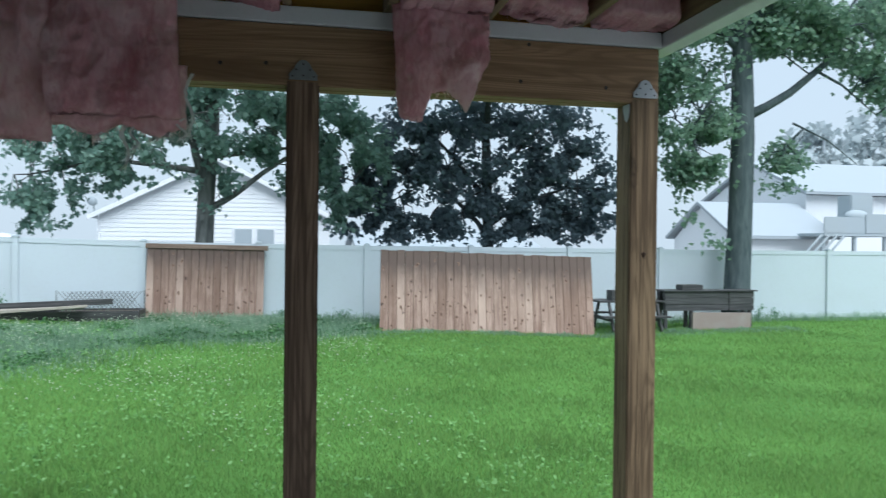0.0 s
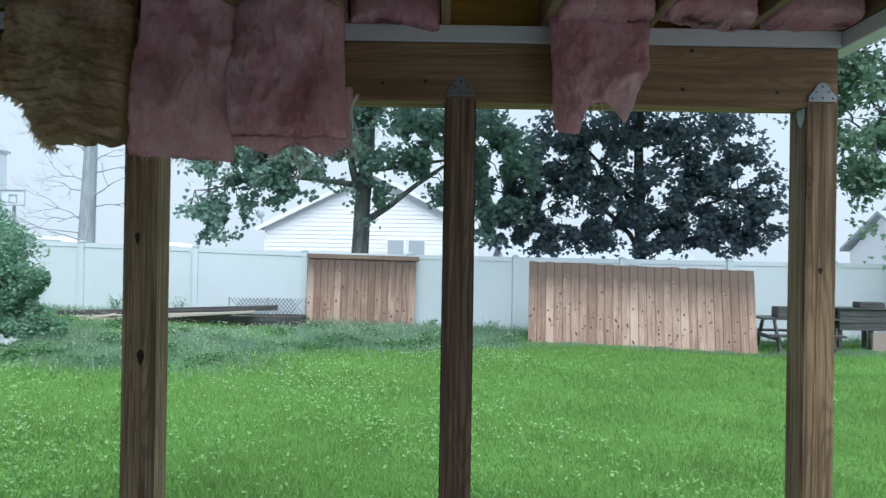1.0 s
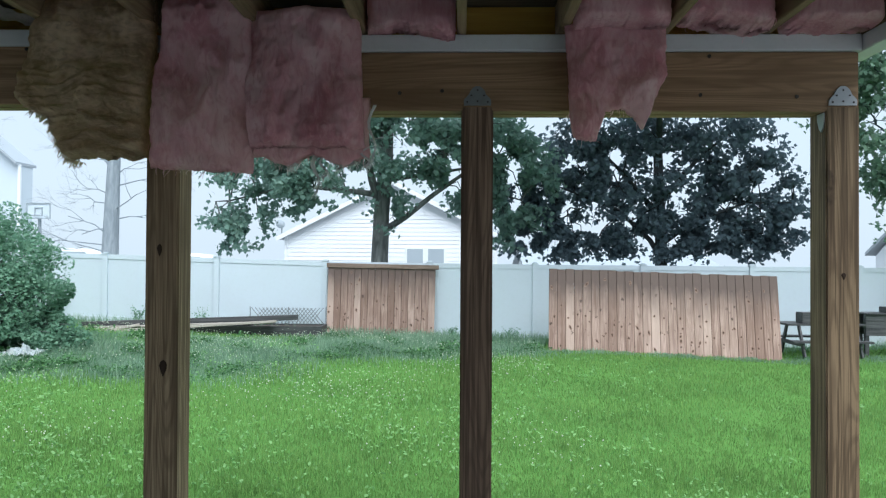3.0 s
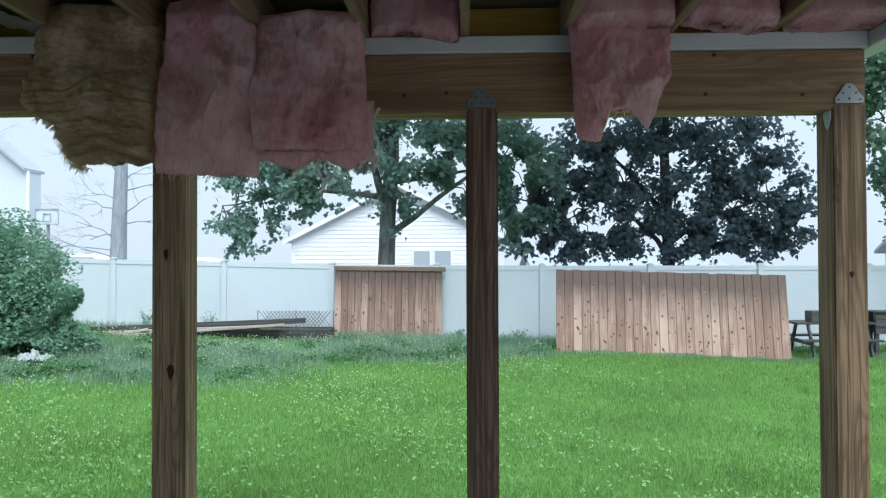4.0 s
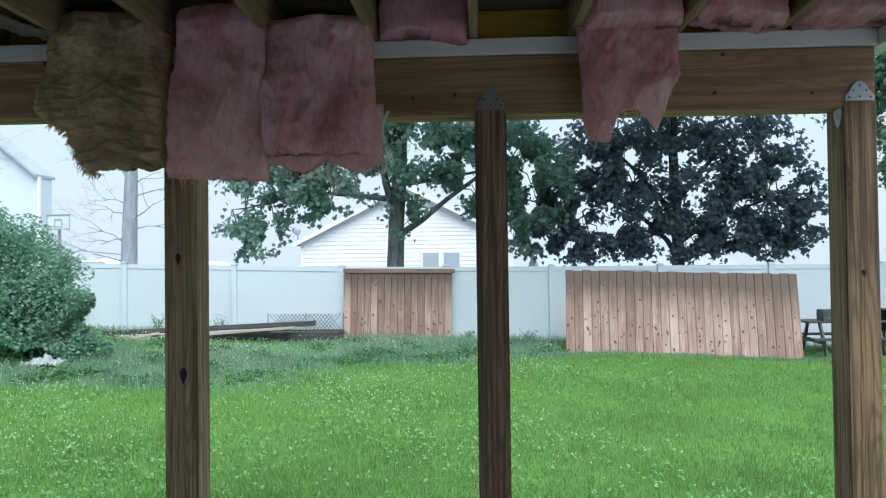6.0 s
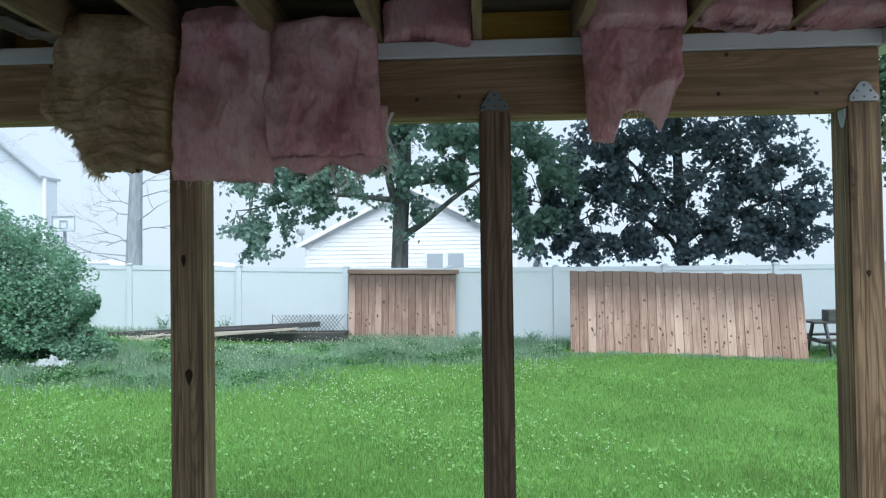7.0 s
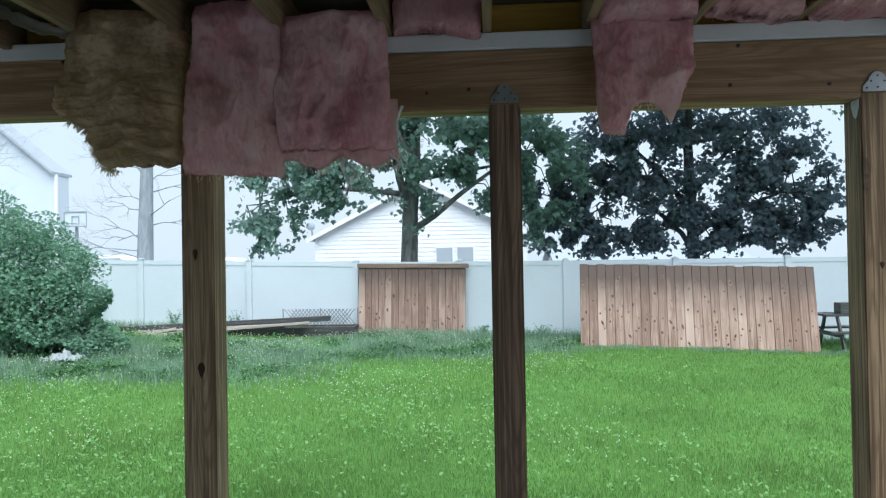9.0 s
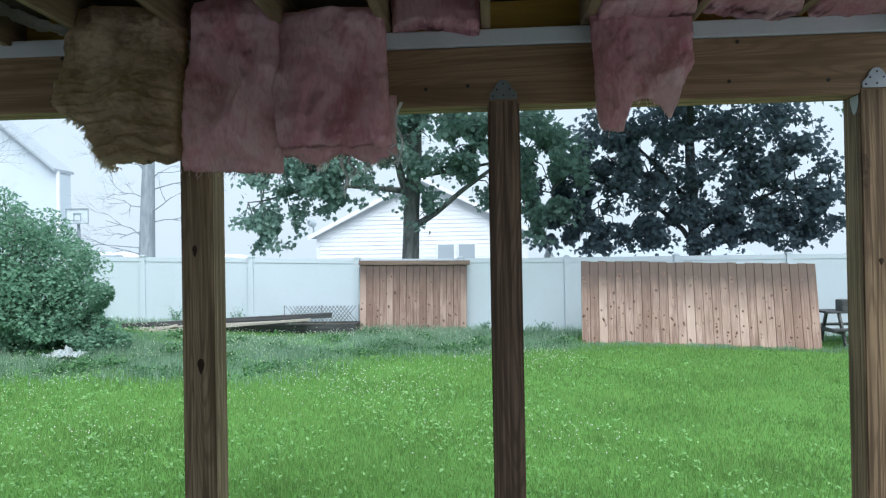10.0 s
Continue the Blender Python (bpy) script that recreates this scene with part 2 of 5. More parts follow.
TALL = leaf("tall_weed_blade", (0.15, 0.275, 0.18), (0.36, 0.50, 0.36), 0.45)
WEED = leaf("low_weed_leaf", (0.07, 0.17, 0.07), (0.13, 0.27, 0.11), 0.35)
CLOVER = leaf("clover_leaf", (0.17, 0.36, 0.115), (0.29, 0.50, 0.20), 0.35)
FLOWER = Nodes("clover_flower", 0.8, 0.2).color((0.52, 0.58, 0.46)).mat


def bark(name, a, b):
    m = Nodes(name, 0.9, 0.15)
    n = m.noise(9, 5, (1, 1, 0.22), 0.6)
    return m.color(m.ramp(n, (0.35, a), (0.65, b))).bump(n, 0.8, 0.03).mat


BARK = bark("maple_bark", (0.075, 0.085, 0.082), (0.18, 0.195, 0.185))
BARK_DARK = bark("dark_maple_bark", (0.045, 0.052, 0.056), (0.085, 0.095, 0.10))
BARK_R = bark("blue_grey_bark", (0.06, 0.082, 0.088), (0.105, 0.132, 0.138))
# far bark paled so that its colour holds the haze
BARK_FAR = bark("haze_pale_bark", (0.22, 0.26, 0.285), (0.32, 0.365, 0.39))

m = Nodes("lawn", 0.9, 0.15)
n1, n2, n3 = m.noise(0.45, 4), m.noise(6, 4), m.noise(60, 4)
c = m.ramp(n1, (0.35, (0.085, 0.20, 0.05)), (0.65, (0.125, 0.27, 0.065)))
c = m.mix(m.ramp(n2, (0.4, (0.5,) * 3), (0.6, (0, 0, 0))), c, (0.06, 0.17, 0.03))
c = m.mix(m.math("MULTIPLY", n3, 0.5), c, (0.14, 0.32, 0.06))
# outside the yard, unseen grey gravel is added to cut green bounce light
sep = m.n.new("ShaderNodeSeparateXYZ")
m.l.new(m.co, sep.inputs[0])
far_y = m.math("GREATER_THAN", m.math("ABSOLUTE", m.math("SUBTRACT", sep.outputs[1], 10.2)), 7.6)
far_x = m.math("GREATER_THAN", m.math("ABSOLUTE", m.math("SUBTRACT", sep.outputs[0], 3.0)), 17.0)
c = m.mix(m.math("MAXIMUM", far_x, far_y), c, m.ramp(n2, (0.3, (0.24, 0.24, 0.24)), (0.7, (0.34, 0.34, 0.33))))
LAWN = m.color(c).bump(n3, 0.8, 0.03).mat


# ---- builders ----
def rows_mesh(name, verts, faces):
    """A mesh from an array of corners and an array of faces with the same number of corners each."""
    me = bpy.data.meshes.new(name)
    verts, faces = np.asarray(verts, dtype=np.float32), np.asarray(faces, dtype=np.int32)
    k = faces.shape[1]
    me.vertices.add(len(verts))
    me.vertices.foreach_set("co", verts.ravel())
    me.loops.add(faces.size)
    me.loops.foreach_set("vertex_index", faces.ravel())
    me.polygons.add(len(faces))
    me.polygons.foreach_set("loop_start", np.arange(0, faces.size, k, dtype=np.int32))
    me.polygons.foreach_set("loop_total", np.full(len(faces), k, dtype=np.int32))
    me.update(calc_edges=True)
    return me


def thing(name, at, label, category, group="", kind=""):
    ob = new(name)
    ob.location = at
    ob.empty_display_size = 0.2
    return tagged(ob, label, category, group, kind)


def part(name, shape, material, parent=None, label="", smooth=False, local=False):
    """Links a bmesh or mesh, given in world metres (or the parent's own, if local), as one object under its parent."""
    me = shape
    if isinstance(shape, bmesh.types.BMesh):
        me = bpy.data.meshes.new(name)
        bmesh.ops.recalc_face_normals(shape, faces=shape.faces[:])
        shape.to_mesh(me)
        shape.free()
    if not me.materials:
        me.materials.append(material)
    if smooth:
        me.polygons.foreach_set("use_smooth", [True] * len(me.polygons))
    ob = new(name, me)
    if parent is not None:
        ob.parent = parent
        if parent.type == "EMPTY" and not local:
            ob.matrix_parent_inverse = Matrix.Translation(-parent.location)
    return tagged(ob, label)


def add_box(bm, x0, x1, y0, y1, z0, z1, bevel=0.0, m=None):
    made = bmesh.new()
    bmesh.ops.create_cube(made, size=1)
    for v in made.verts:
        v.co = Vector(((x0 + x1) / 2 + v.co.x * (x1 - x0), (y0 + y1) / 2 + v.co.y * (y1 - y0), (z0 + z1) / 2 + v.co.z * (z1 - z0)))
    if bevel:
        bmesh.ops.bevel(made, geom=made.edges[:], offset=bevel, segments=2, affect="EDGES")
    if m is not None:
        made.transform(m)
    tmp = bpy.data.meshes.new("tmp")
    made.to_mesh(tmp)
    made.free()
    bm.from_mesh(tmp)
    bpy.data.meshes.remove(tmp)
    return bm


def box(x0, x1, y0, y1, z0, z1, bevel=0.0, m=None):
    return add_box(bmesh.new(), x0, x1, y0, y1, z0, z1, bevel, m)


def prism(points, y0, y1):
    """A flat outline in x and z, drawn out along y."""
    bm = bmesh.new()
    a = [bm.verts.new((x, y0, z)) for x, z in points]
    b = [bm.verts.new((x, y1, z)) for x, z in points]
    bm.faces.new(a)
    bm.faces.new(b[::-1])
    for i in range(len(a)):
        j = (i + 1) % len(a)
        bm.faces.new((a[i], b[i], b[j], a[j]))
    return bm


def add_tube(bm, pts, radii, n=8):
    """A tapered tube along points."""
    pts = [Vector(p) for p in pts]
    rings = []
    for i, p in enumerate(pts):
        d = (pts[min(i + 1, len(pts) - 1)] - pts[max(i - 1, 0)]).normalized()
        u = d.orthogonal().normalized() if abs(d.z) > 0.95 else d.cross(Vector((0, 0, 1))).normalized()
        if abs(d.z) > 0.95:
            u = (Vector((1, 0, 0)) - d * d.x).normalized()
        w = d.cross(u)
        rings.append([bm.verts.new(p + radii[i] * (math.cos(a) * u + math.sin(a) * w)) for a in (2 * math.pi * k / n for k in range(n))])
    for r, s in zip(rings, rings[1:]):
        for k in range(n):
            bm.faces.new((r[k], r[(k + 1) % n], s[(k + 1) % n], s[k]))
    if n > 2:
        bm.faces.new(rings[0][::-1])
        bm.faces.new(rings[-1])
    return bm


def ground_z(x, y):
    """The height of the lawn."""
    x = np.clip(x, -22, 26)
    s = np.clip((y - 4) / 11, 0, 1)
    s = s * s * (3 - 2 * s)
    return s * (0.05 - 0.024 * x + 0.0011 * x * x - 0.10 * np.exp(-(((x - 6.6) / 2.0) ** 2))) - 0.035 * np.clip(y - 19, 0, None)


def on_ground(x, y):
    return float(ground_z(np.float64(x), np.float64(y)))


# ---- the setting ----
gx = np.concatenate([[-2500, -600, -150, -60], np.linspace(-26, 28, 109), [60, 150, 600, 2500]])
gy = np.concatenate([[-2500, -300, -60, -12], np.linspace(-4, 24, 57), [40, 80, 200, 700, 2500]])
X, Y = np.meshgrid(gx, gy)
Z = ground_z(X, Y) + 0.012 * np.sin(X * 2.1 + Y) * np.cos(Y * 1.7)
w = len(gx)
idx = np.arange(len(gy) * w).reshape(len(gy), w)
quads = np.stack([idx[:-1, :-1], idx[:-1, 1:], idx[1:, 1:], idx[1:, :-1]], -1).reshape(-1, 4)
ground = part("ground", rows_mesh("ground", np.stack([X, Y, Z], -1).reshape(-1, 3), quads), LAWN, smooth=True)
tagged(ground, "wet green lawn sloping gently to the fence", "lawn", kind="structure")

# slab and house wall are unseen, their tones set to bounce light inside
floor = part("floor", box(-3.2, 1.9, -2.1, 3.6, -0.05, 0.06, 0.01), CONCRETE)
tagged(floor, "grey concrete porch slab", "floor", kind="structure")
wall_back = part("wall_back", box(-3.4, 1.9, -2.3, -2.1, -0.05, 3.0), WALL)
tagged(wall_back, "plain painted house wall behind the porch", "wall", kind="structure")
# unseen wall, added to block light from this side
wall_left = part("wall_left", box(-3.4, -3.2, -2.1, 0.9, -0.05, 2.78), WALL)
tagged(wall_left, "unseen plain wall added to keep side light out of the porch", "wall", kind="structure")

# its unseen counterpart, added to keep light off the corner post
wall_right = part("wall_right", box(1.9, 2.1, -2.3, -0.9, -0.05, 2.78), WALL)
tagged(wall_right, "unseen plain wall added to keep side light out of the porch", "wall", kind="structure")

BEAM_Y0, BEAM_Y1 = 3.2, 3.34
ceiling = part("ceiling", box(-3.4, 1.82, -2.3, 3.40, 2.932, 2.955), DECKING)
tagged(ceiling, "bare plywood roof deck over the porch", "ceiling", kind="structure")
rim = part("rim_board", box(-3.4, 1.76, 3.30, 3.338, 2.807, 2.93, 0.002), RIM)
tagged(rim, "yellowish rim board across the joist ends", "rim board", kind="structure")
side_rim = part("rim_board", box(1.70, 1.74, -2.1, 3.297, 2.782, 2.93, 0.002), JOIST)
tagged(side_rim, "bare wooden edge joist of the porch roof", "rim board", kind="structure")
trim = part("trim", box(-1.40, 1.70, 3.185, 3.36, 2.712, 2.779, 0.004), TRIM)
tagged(trim, "white painted trim strip on the beam", "trim", kind="structure")
trim_end = part("trim", box(-3.4, -1.403, 3.185, 3.36, 2.737, 2.804, 0.004), TRIM)
tagged(trim_end, "white painted trim strip on the beam", "trim", kind="structure")
side_trim = part("trim", box(1.703, 1.79, -2.1, 3.36, 2.712, 2.779, 0.004), TRIM)
tagged(side_trim, "white painted trim strip along the roof edge", "trim", kind="structure")
joist_mesh = None
for k, jx in enumerate((-2.79, -2.385, -1.975, -1.565, -1.153, -0.742, -0.332, 0.08, 0.492, 0.906, 1.318)):
    if joist_mesh is None:
        j = part("ceiling_joist", box(-0.019, 0.019, -2.65, 2.65, -0.073, 0.073, 0.003), JOIST)
        joist_mesh = j.data
    else:
        j = new("ceiling_joist", joist_mesh)
    j.location = (jx, 0.64, 2.856)
    tagged(j, "bare pale wooden ceiling joist", "joist", "porch ceiling joists")

# the beam with its screws
beam = thing("porch_beam", (0.2, 3.27, 2.466), "brown treated-wood beam resting on the posts", "beam")
for bx0, bx1, lift in ((-3.2, -1.3, 0.028), (-1.297, 1.692, 0.0)):
    part("beam_board", box(bx0, bx1, BEAM_Y0, 3.268, 2.466 + lift, 2.709 + lift, 0.004), BEAM, beam)
    part("beam_board", box(bx0, bx1, 3.271, BEAM_Y1, 2.466 + lift, 2.709 + lift, 0.004), BEAM, beam)
for sx, sz in ((1.443, 2.526), (1.055, 2.533), (-0.175, 2.541), (1.09, 2.692), (-1.74, 2.725), (0.0, 2.55), (-2.1, 2.565)):
    s = bmesh.new()
    bmesh.ops.create_cone(s, cap_ends=True, segments=10, radius1=0.009, radius2=0.007, depth=0.006, matrix=pose(sx, 3.199, sz, 90))
    part("screw", s, SCREW, beam)


def porch_post(x0, label, wood=POST, wide=0.136):
    p = thing("porch_post", (x0 + 0.068, 3.27, 0.06), label, "post", "porch posts")
    bm = box(x0, x0 + wide, BEAM_Y0 - 0.003, BEAM_Y1 - 0.001, 0.06, 2.488, 0.006)
    part("timber", bm, wood, p)
    return p


def knot(post, x, z, r, tall):
    bm = bmesh.new()
    bmesh.ops.create_uvsphere(bm, u_segments=14, v_segments=12, radius=1, matrix=Matrix.Rotation(radians(90), 4, "X"))
    for v in bm.verts:
        taper = 1 + min(0.0, v.co.z) * 0.8
        v.co = Vector((x + r * 0.72 * v.co.x * taper + 0.002 * noise.noise(v.co * 3), 3.197 + 0.003 * v.co.y, z + r * tall * 0.85 * v.co.z * (1.3 if v.co.z < 0 else 0.8)))
    part("knot", bm, KNOT, post, "dark knot in the wood", True)


def post_plate(post, cx, steel, z0=2.489):
    """A galvanised post-cap plate with a peaked top, nailed on post and beam."""
    half = [(0.056, 0.0), (0.056, 0.022), (0.045, 0.034), (0.034, 0.046), (0.030, 0.058), (0.018, 0.072), (0.008, 0.078)]
    pts = [(cx - a, z0 + b) for a, b in half[::-1]] + [(cx + a, z0 + b) for a, b in half]
    plate = part("bracket_plate", prism(pts, 3.191, 3.199), steel, post, "galvanised steel bracket plate")
    for dx, dz in ((-0.042, 0.013), (0.042, 0.013), (-0.026, 0.040), (0.026, 0.040), (0, 0.062), (0, 0.016)):
        s = bmesh.new()
        bmesh.ops.create_cone(s, cap_ends=True, segments=8, radius1=0.0042, radius2=0.003, depth=0.004, matrix=pose(cx + dx, 3.190, z0 + dz, 90))
        part("nail", s, SCREW, plate)


left_post = porch_post(-1.227, "brown treated wooden post with dark knots under the batts", wide=0.140)
knot(left_post, -1.167, 1.892, 0.015, 2.0)
knot(left_post, -1.147, 1.406, 0.023, 1.7)
mid_post = porch_post(0.080, "dark brown wet wooden post with a steel bracket", POST_WET, 0.131)
post_plate(mid_post, 0.146, GALV_SHADED)
right_post = porch_post(1.559, "brown treated wooden corner post with a steel bracket", POST_CORNER, 0.134)
knot(right_post, 1.629, 1.80, 0.014, 1.2)
post_plate(right_post, 1.625, GALV)
pts = [(3.215, 2.40), (3.228, 2.385), (3.245, 2.40), (3.262, 2.44), (3.262, 2.462), (3.205, 2.462), (3.205, 2.43)]
bm = prism(pts, -1.558, -1.553)
bm.transform(Matrix.Rotation(radians(90), 4, "Z"))
side_plate = part("bracket_plate", bm, GALV, right_post, "galvanised steel bracket plate")


# ---- hanging insulation ----
def fbm(x, y, z, octaves=4):
    return noise.fractal(Vector((x, y, z)), 0.9, 2.1, octaves)


def ease(a, b, t):
    t = min(1.0, max(0.0, (t - a) / (b - a)))
    return t * t * (3 - 2 * t)


def batt(name, label, x0, x1, z0, z1, y, thick, material, seed, left=None, right=None, bottom=None, layers=0.0, crumple=0.035, nx=80, nz=90, fuzz=40):
    """A soft slab of glass wool: a crumpled pillow with ragged edges and loose fibres."""
    rng = random.Random(seed)
    verts, faces, edge = [], [], []
    for side in (-1, 1):
        for j in range(nz + 1):
            v = j / nz
            for i in range(nx + 1):
                u = i / nx
                lo = z0 + (bottom(u) if bottom else 0) + 0.011 * fbm(u * 7 + seed, 3.1, seed) + 0.005 * fbm(u * 40, seed, 1)
                z = lo + (z1 - lo) * v
                xl = x0 + (left(v) if left else 0) + 0.006 * fbm(z * 9, seed, 7.7) + 0.003 * fbm(z * 60, seed, 2)
                xr = x1 + (right(v) if right else 0) + 0.006 * fbm(z * 9, seed + 5, 1.7) + 0.003 * fbm(z * 60, seed, 9)
                x = xl + (xr - xl) * u
                round_u = max(0.0, 1 - abs(2 * u - 1) ** 7) ** 0.5
                round_v = max(0.0, 1 - abs(2 * v - 1) ** 12) ** 0.5
                t = thick * 0.5 * round_u * (0.35 + 0.65 * round_v if v > 0.5 else round_v)
                fold = abs(fbm(x * 3.4 + 0.6 * z, z * 2.0, seed, 2))
                dy = crumple * (fbm(x * 5, z * 4.5, seed + side, 4) - 0.9 * max(0, 0.35 - fold) * 1.6) + 0.010 * min(1.0, (z1 - z0) / 0.45) ** 2 * fbm(x * 15, z * 11, seed + 2, 3)
                ridge = max(0.0, 1 - 3.2 * abs(noise.noise(Vector((x * 5.5 + 1.5 * noise.noise(Vector((x * 3, z * 3, seed))), z * 2.0, seed * 1.7)))))
                dy -= 0.014 * min(1.0, (z1 - z0) / 0.45) ** 2 * ridge * (1 if not layers else 0.4)
                if layers:
                    dy -= 0.055 * ease(0.62, 0.40, v)
                    dy += layers * abs(fbm(x * 1.3, z * 15 + 0.8 * fbm(x * 4, z * 3, seed), seed, 3)) * (0.25 + 1.2 * ease(0.6, 0.42, v))
                verts.append((x, y + side * t + dy * min(1.0, 2 * round_u * max(round_v, 0.3)), z))
                if side == -1 and (i in (0, nx) or j == 0):
                    edge.append((x, y, z, -1 if i == 0 else 1 if i == nx else 0))
    w1 = nx + 1
    half = w1 * (nz + 1)
    for j in range(nz):
        for i in range(nx):
            a = j * w1 + i
            faces.append((a, a + 1, a + w1 + 1, a + w1))
            faces.append((half + a, half + a + w1, half + a + w1 + 1, half + a + 1))
    for j in range(nz):
        for i in (0, nx):
            a = j * w1 + i
            faces.append((a, a + w1, half + a + w1, half + a))
    for i in range(nx):
        for j in (0, nz):
            a = j * w1 + i
            faces.append((a, a + 1, half + a + 1, half + a))
    b = thing(name, ((x0 + x1) / 2, y, z1), label, "insulation", "insulation batts")
    part("wool", rows_mesh(name, verts, faces), material, b, smooth=True)
    loose = [e for e in edge if e[2] < z0 + 0.3 * (z1 - z0) and (not layers or e[0] < x0 + 0.45 * (x1 - x0))]
    fv, ff = [], []
    for _ in range(fuzz):
        x, yy, z, s = rng.choice(loose)
        p = Vector((x, yy + rng.uniform(-0.4, 0.4) * thick, z))
        d = Vector((s * rng.uniform(0.2, 1.0) + rng.uniform(-0.4, 0.4), rng.uniform(-0.5, 0.5), -rng.uniform(0.2, 1.1)))
        step = rng.uniform(0.004, 0.013)
        w2 = rng.uniform(0.0008, 0.0045 if layers else 0.002)
        k0 = len(fv)
        for q in range(4):
            fv += [p + Vector((-w2, 0, 0.3 * w2)), p + Vector((w2, 0, -0.3 * w2))]
            d += Vector((rng.uniform(-0.5, 0.5), rng.uniform(-0.4, 0.4), rng.uniform(-0.5, 0.2)))
            p = p + d.normalized() * step
            w2 *= 0.7
        ff += [(k0 + 2 * q, k0 + 2 * q + 1, k0 + 2 * q + 3, k0 + 2 * q + 2) for q in range(3)]
    if fuzz:
        part("fringe", rows_mesh("fibres", [tuple(q) for q in fv], ff), material, b)["kind"] = "stuff"
    return b


batt("insulation_batt", "tan glass-wool batt with layered ragged edges, hanging over the beam", -1.70, -1.152, 2.245, 2.875, 3.07, 0.17, TAN, 3,
     left=lambda v: float(np.interp(v, (0, 0.1, 0.24, 0.31, 0.38, 0.5, 1), (0.23, 0.20, 0.17, 0.07, 0.03, 0.03, 0.12))), right=lambda v: 0.02 * v, layers=0.045, crumple=0.04, nz=120, fuzz=420)
batt("insulation_batt", "pink glass-wool batt hanging from the joists", -1.125, -0.735, 2.188, 2.885, 3.055, 0.13, PINK, 11,
     left=lambda v: 0.035 * ease(0.5, 1, v) - 0.02 * (1 - ease(0, 0.6, v)), bottom=lambda u: 0.02 * (1 - u), crumple=0.04, fuzz=40)
batt("insulation_batt", "pink glass-wool batt with a torn front layer", -0.758, -0.318, 2.288, 2.83, 3.05, 0.12, PINK, 19,
     right=lambda v: 0.02 * (1 - v), crumple=0.045, fuzz=40)
batt("insulation_batt", "ragged lower layer of pink glass wool behind a batt", -0.785, -0.285, 2.245, 2.50, 3.115, 0.09, PINK, 23,
     bottom=lambda u: 0.018 * math.sin(u * 14), crumple=0.03, nz=40, fuzz=90)


def torn(u):
    """The torn lower edge: a long tongue, a notch and a short tongue."""
    return float(np.interp(u, (0, 0.03, 0.07, 0.18, 0.30, 0.34, 0.39, 0.50, 0.62, 0.70, 0.78, 0.82, 0.86, 0.92, 1), (0.09, 0.035, 0.008, 0, 0.004, 0.06, 0.12, 0.13, 0.125, 0.10, 0.07, 0.045, 0.09, 0.15, 0.19)))


batt("insulation_batt", "pink glass-wool flap with a torn lower edge over the beam", 0.488, 0.888, 2.322, 2.79, 3.10, 0.06, PINK, 31,
     left=lambda v: 0.02 * (1 - v), right=lambda v: -0.03 * (1 - ease(0, 0.3, v)), bottom=torn, crumple=0.035, fuzz=24)
batt("insulation_batt", "rolled pink glass wool tucked between joists", 0.515, 0.885, 2.765, 2.925, 3.05, 0.24, PINK, 37, crumple=0.014, nz=40, fuzz=6)
batt("insulation_batt", "pink glass wool stuffed between joists", -0.305, 0.055, 2.768, 2.925, 3.16, 0.16, PINK, 41,
     bottom=lambda u: 0.02 * math.sin(5 * u), crumple=0.018, nz=40, fuzz=8)
batt("insulation_batt", "sagging pink glass wool between joists", 0.93, 1.295, 2.765, 2.925, 3.10, 0.26, PINK, 43,
     bottom=lambda u: 0.05 * (1 - u) ** 2, crumple=0.016, nz=40, fuzz=8)
batt("insulation_batt", "sagging pink glass wool at the roof edge", 1.34, 1.69, 2.77, 2.925, 3.10, 0.26, PINK, 47, crumple=0.018, nz=40, fuzz=8)
def paper_strip(points, wide, seed):
    """A torn strip of facing paper that twists as it hangs."""
    p = thing("paper_facing", points[0], "torn pale paper facing hanging from a joist", "paper facing")
    pts = [Vector(q) for q in points]
    bm = bmesh.new()
    rows, n = [], 36
    for i in range(n + 1):
        f = i / n * (len(pts) - 1)
        k = min(int(f), len(pts) - 2)
        c = pts[k].lerp(pts[k + 1], f - k)
        turn = 0.5 + 1.5 * i / n + 0.3 * noise.noise(c * 6)
        half = wide * (0.5 + 0.22 * fbm(i * 0.3, seed, 2)) * (1 - 0.45 * i / n)
        side = Vector((0.35 * math.sin(turn), 0.5 * math.cos(turn), 0.8))
        rows.append([[bm.verts.new(c + side * half * q + Vector((0, d + 0.012 * math.cos(2 * q), 0))) for q in (-1, -0.5, 0, 0.5, 1)] for d in (-0.002, 0.002)])
    for r0, r1 in zip(rows, rows[1:]):
        for q in range(4):
            for d in (0, 1):
                bm.faces.new((r0[d][q], r0[d][q + 1], r1[d][q + 1], r1[d][q]))
        for q in (0, 4):
            bm.faces.new((r0[0][q], r1[0][q], r1[1][q], r0[1][q]))
    part("paper", bm, PAPER, p, smooth=True)


paper_strip([(-2.05, 2.96, 2.90), (-1.86, 2.97, 2.87), (-1.70, 2.99, 2.80), (-1.56, 3.02, 2.775)], 0.075, 53)


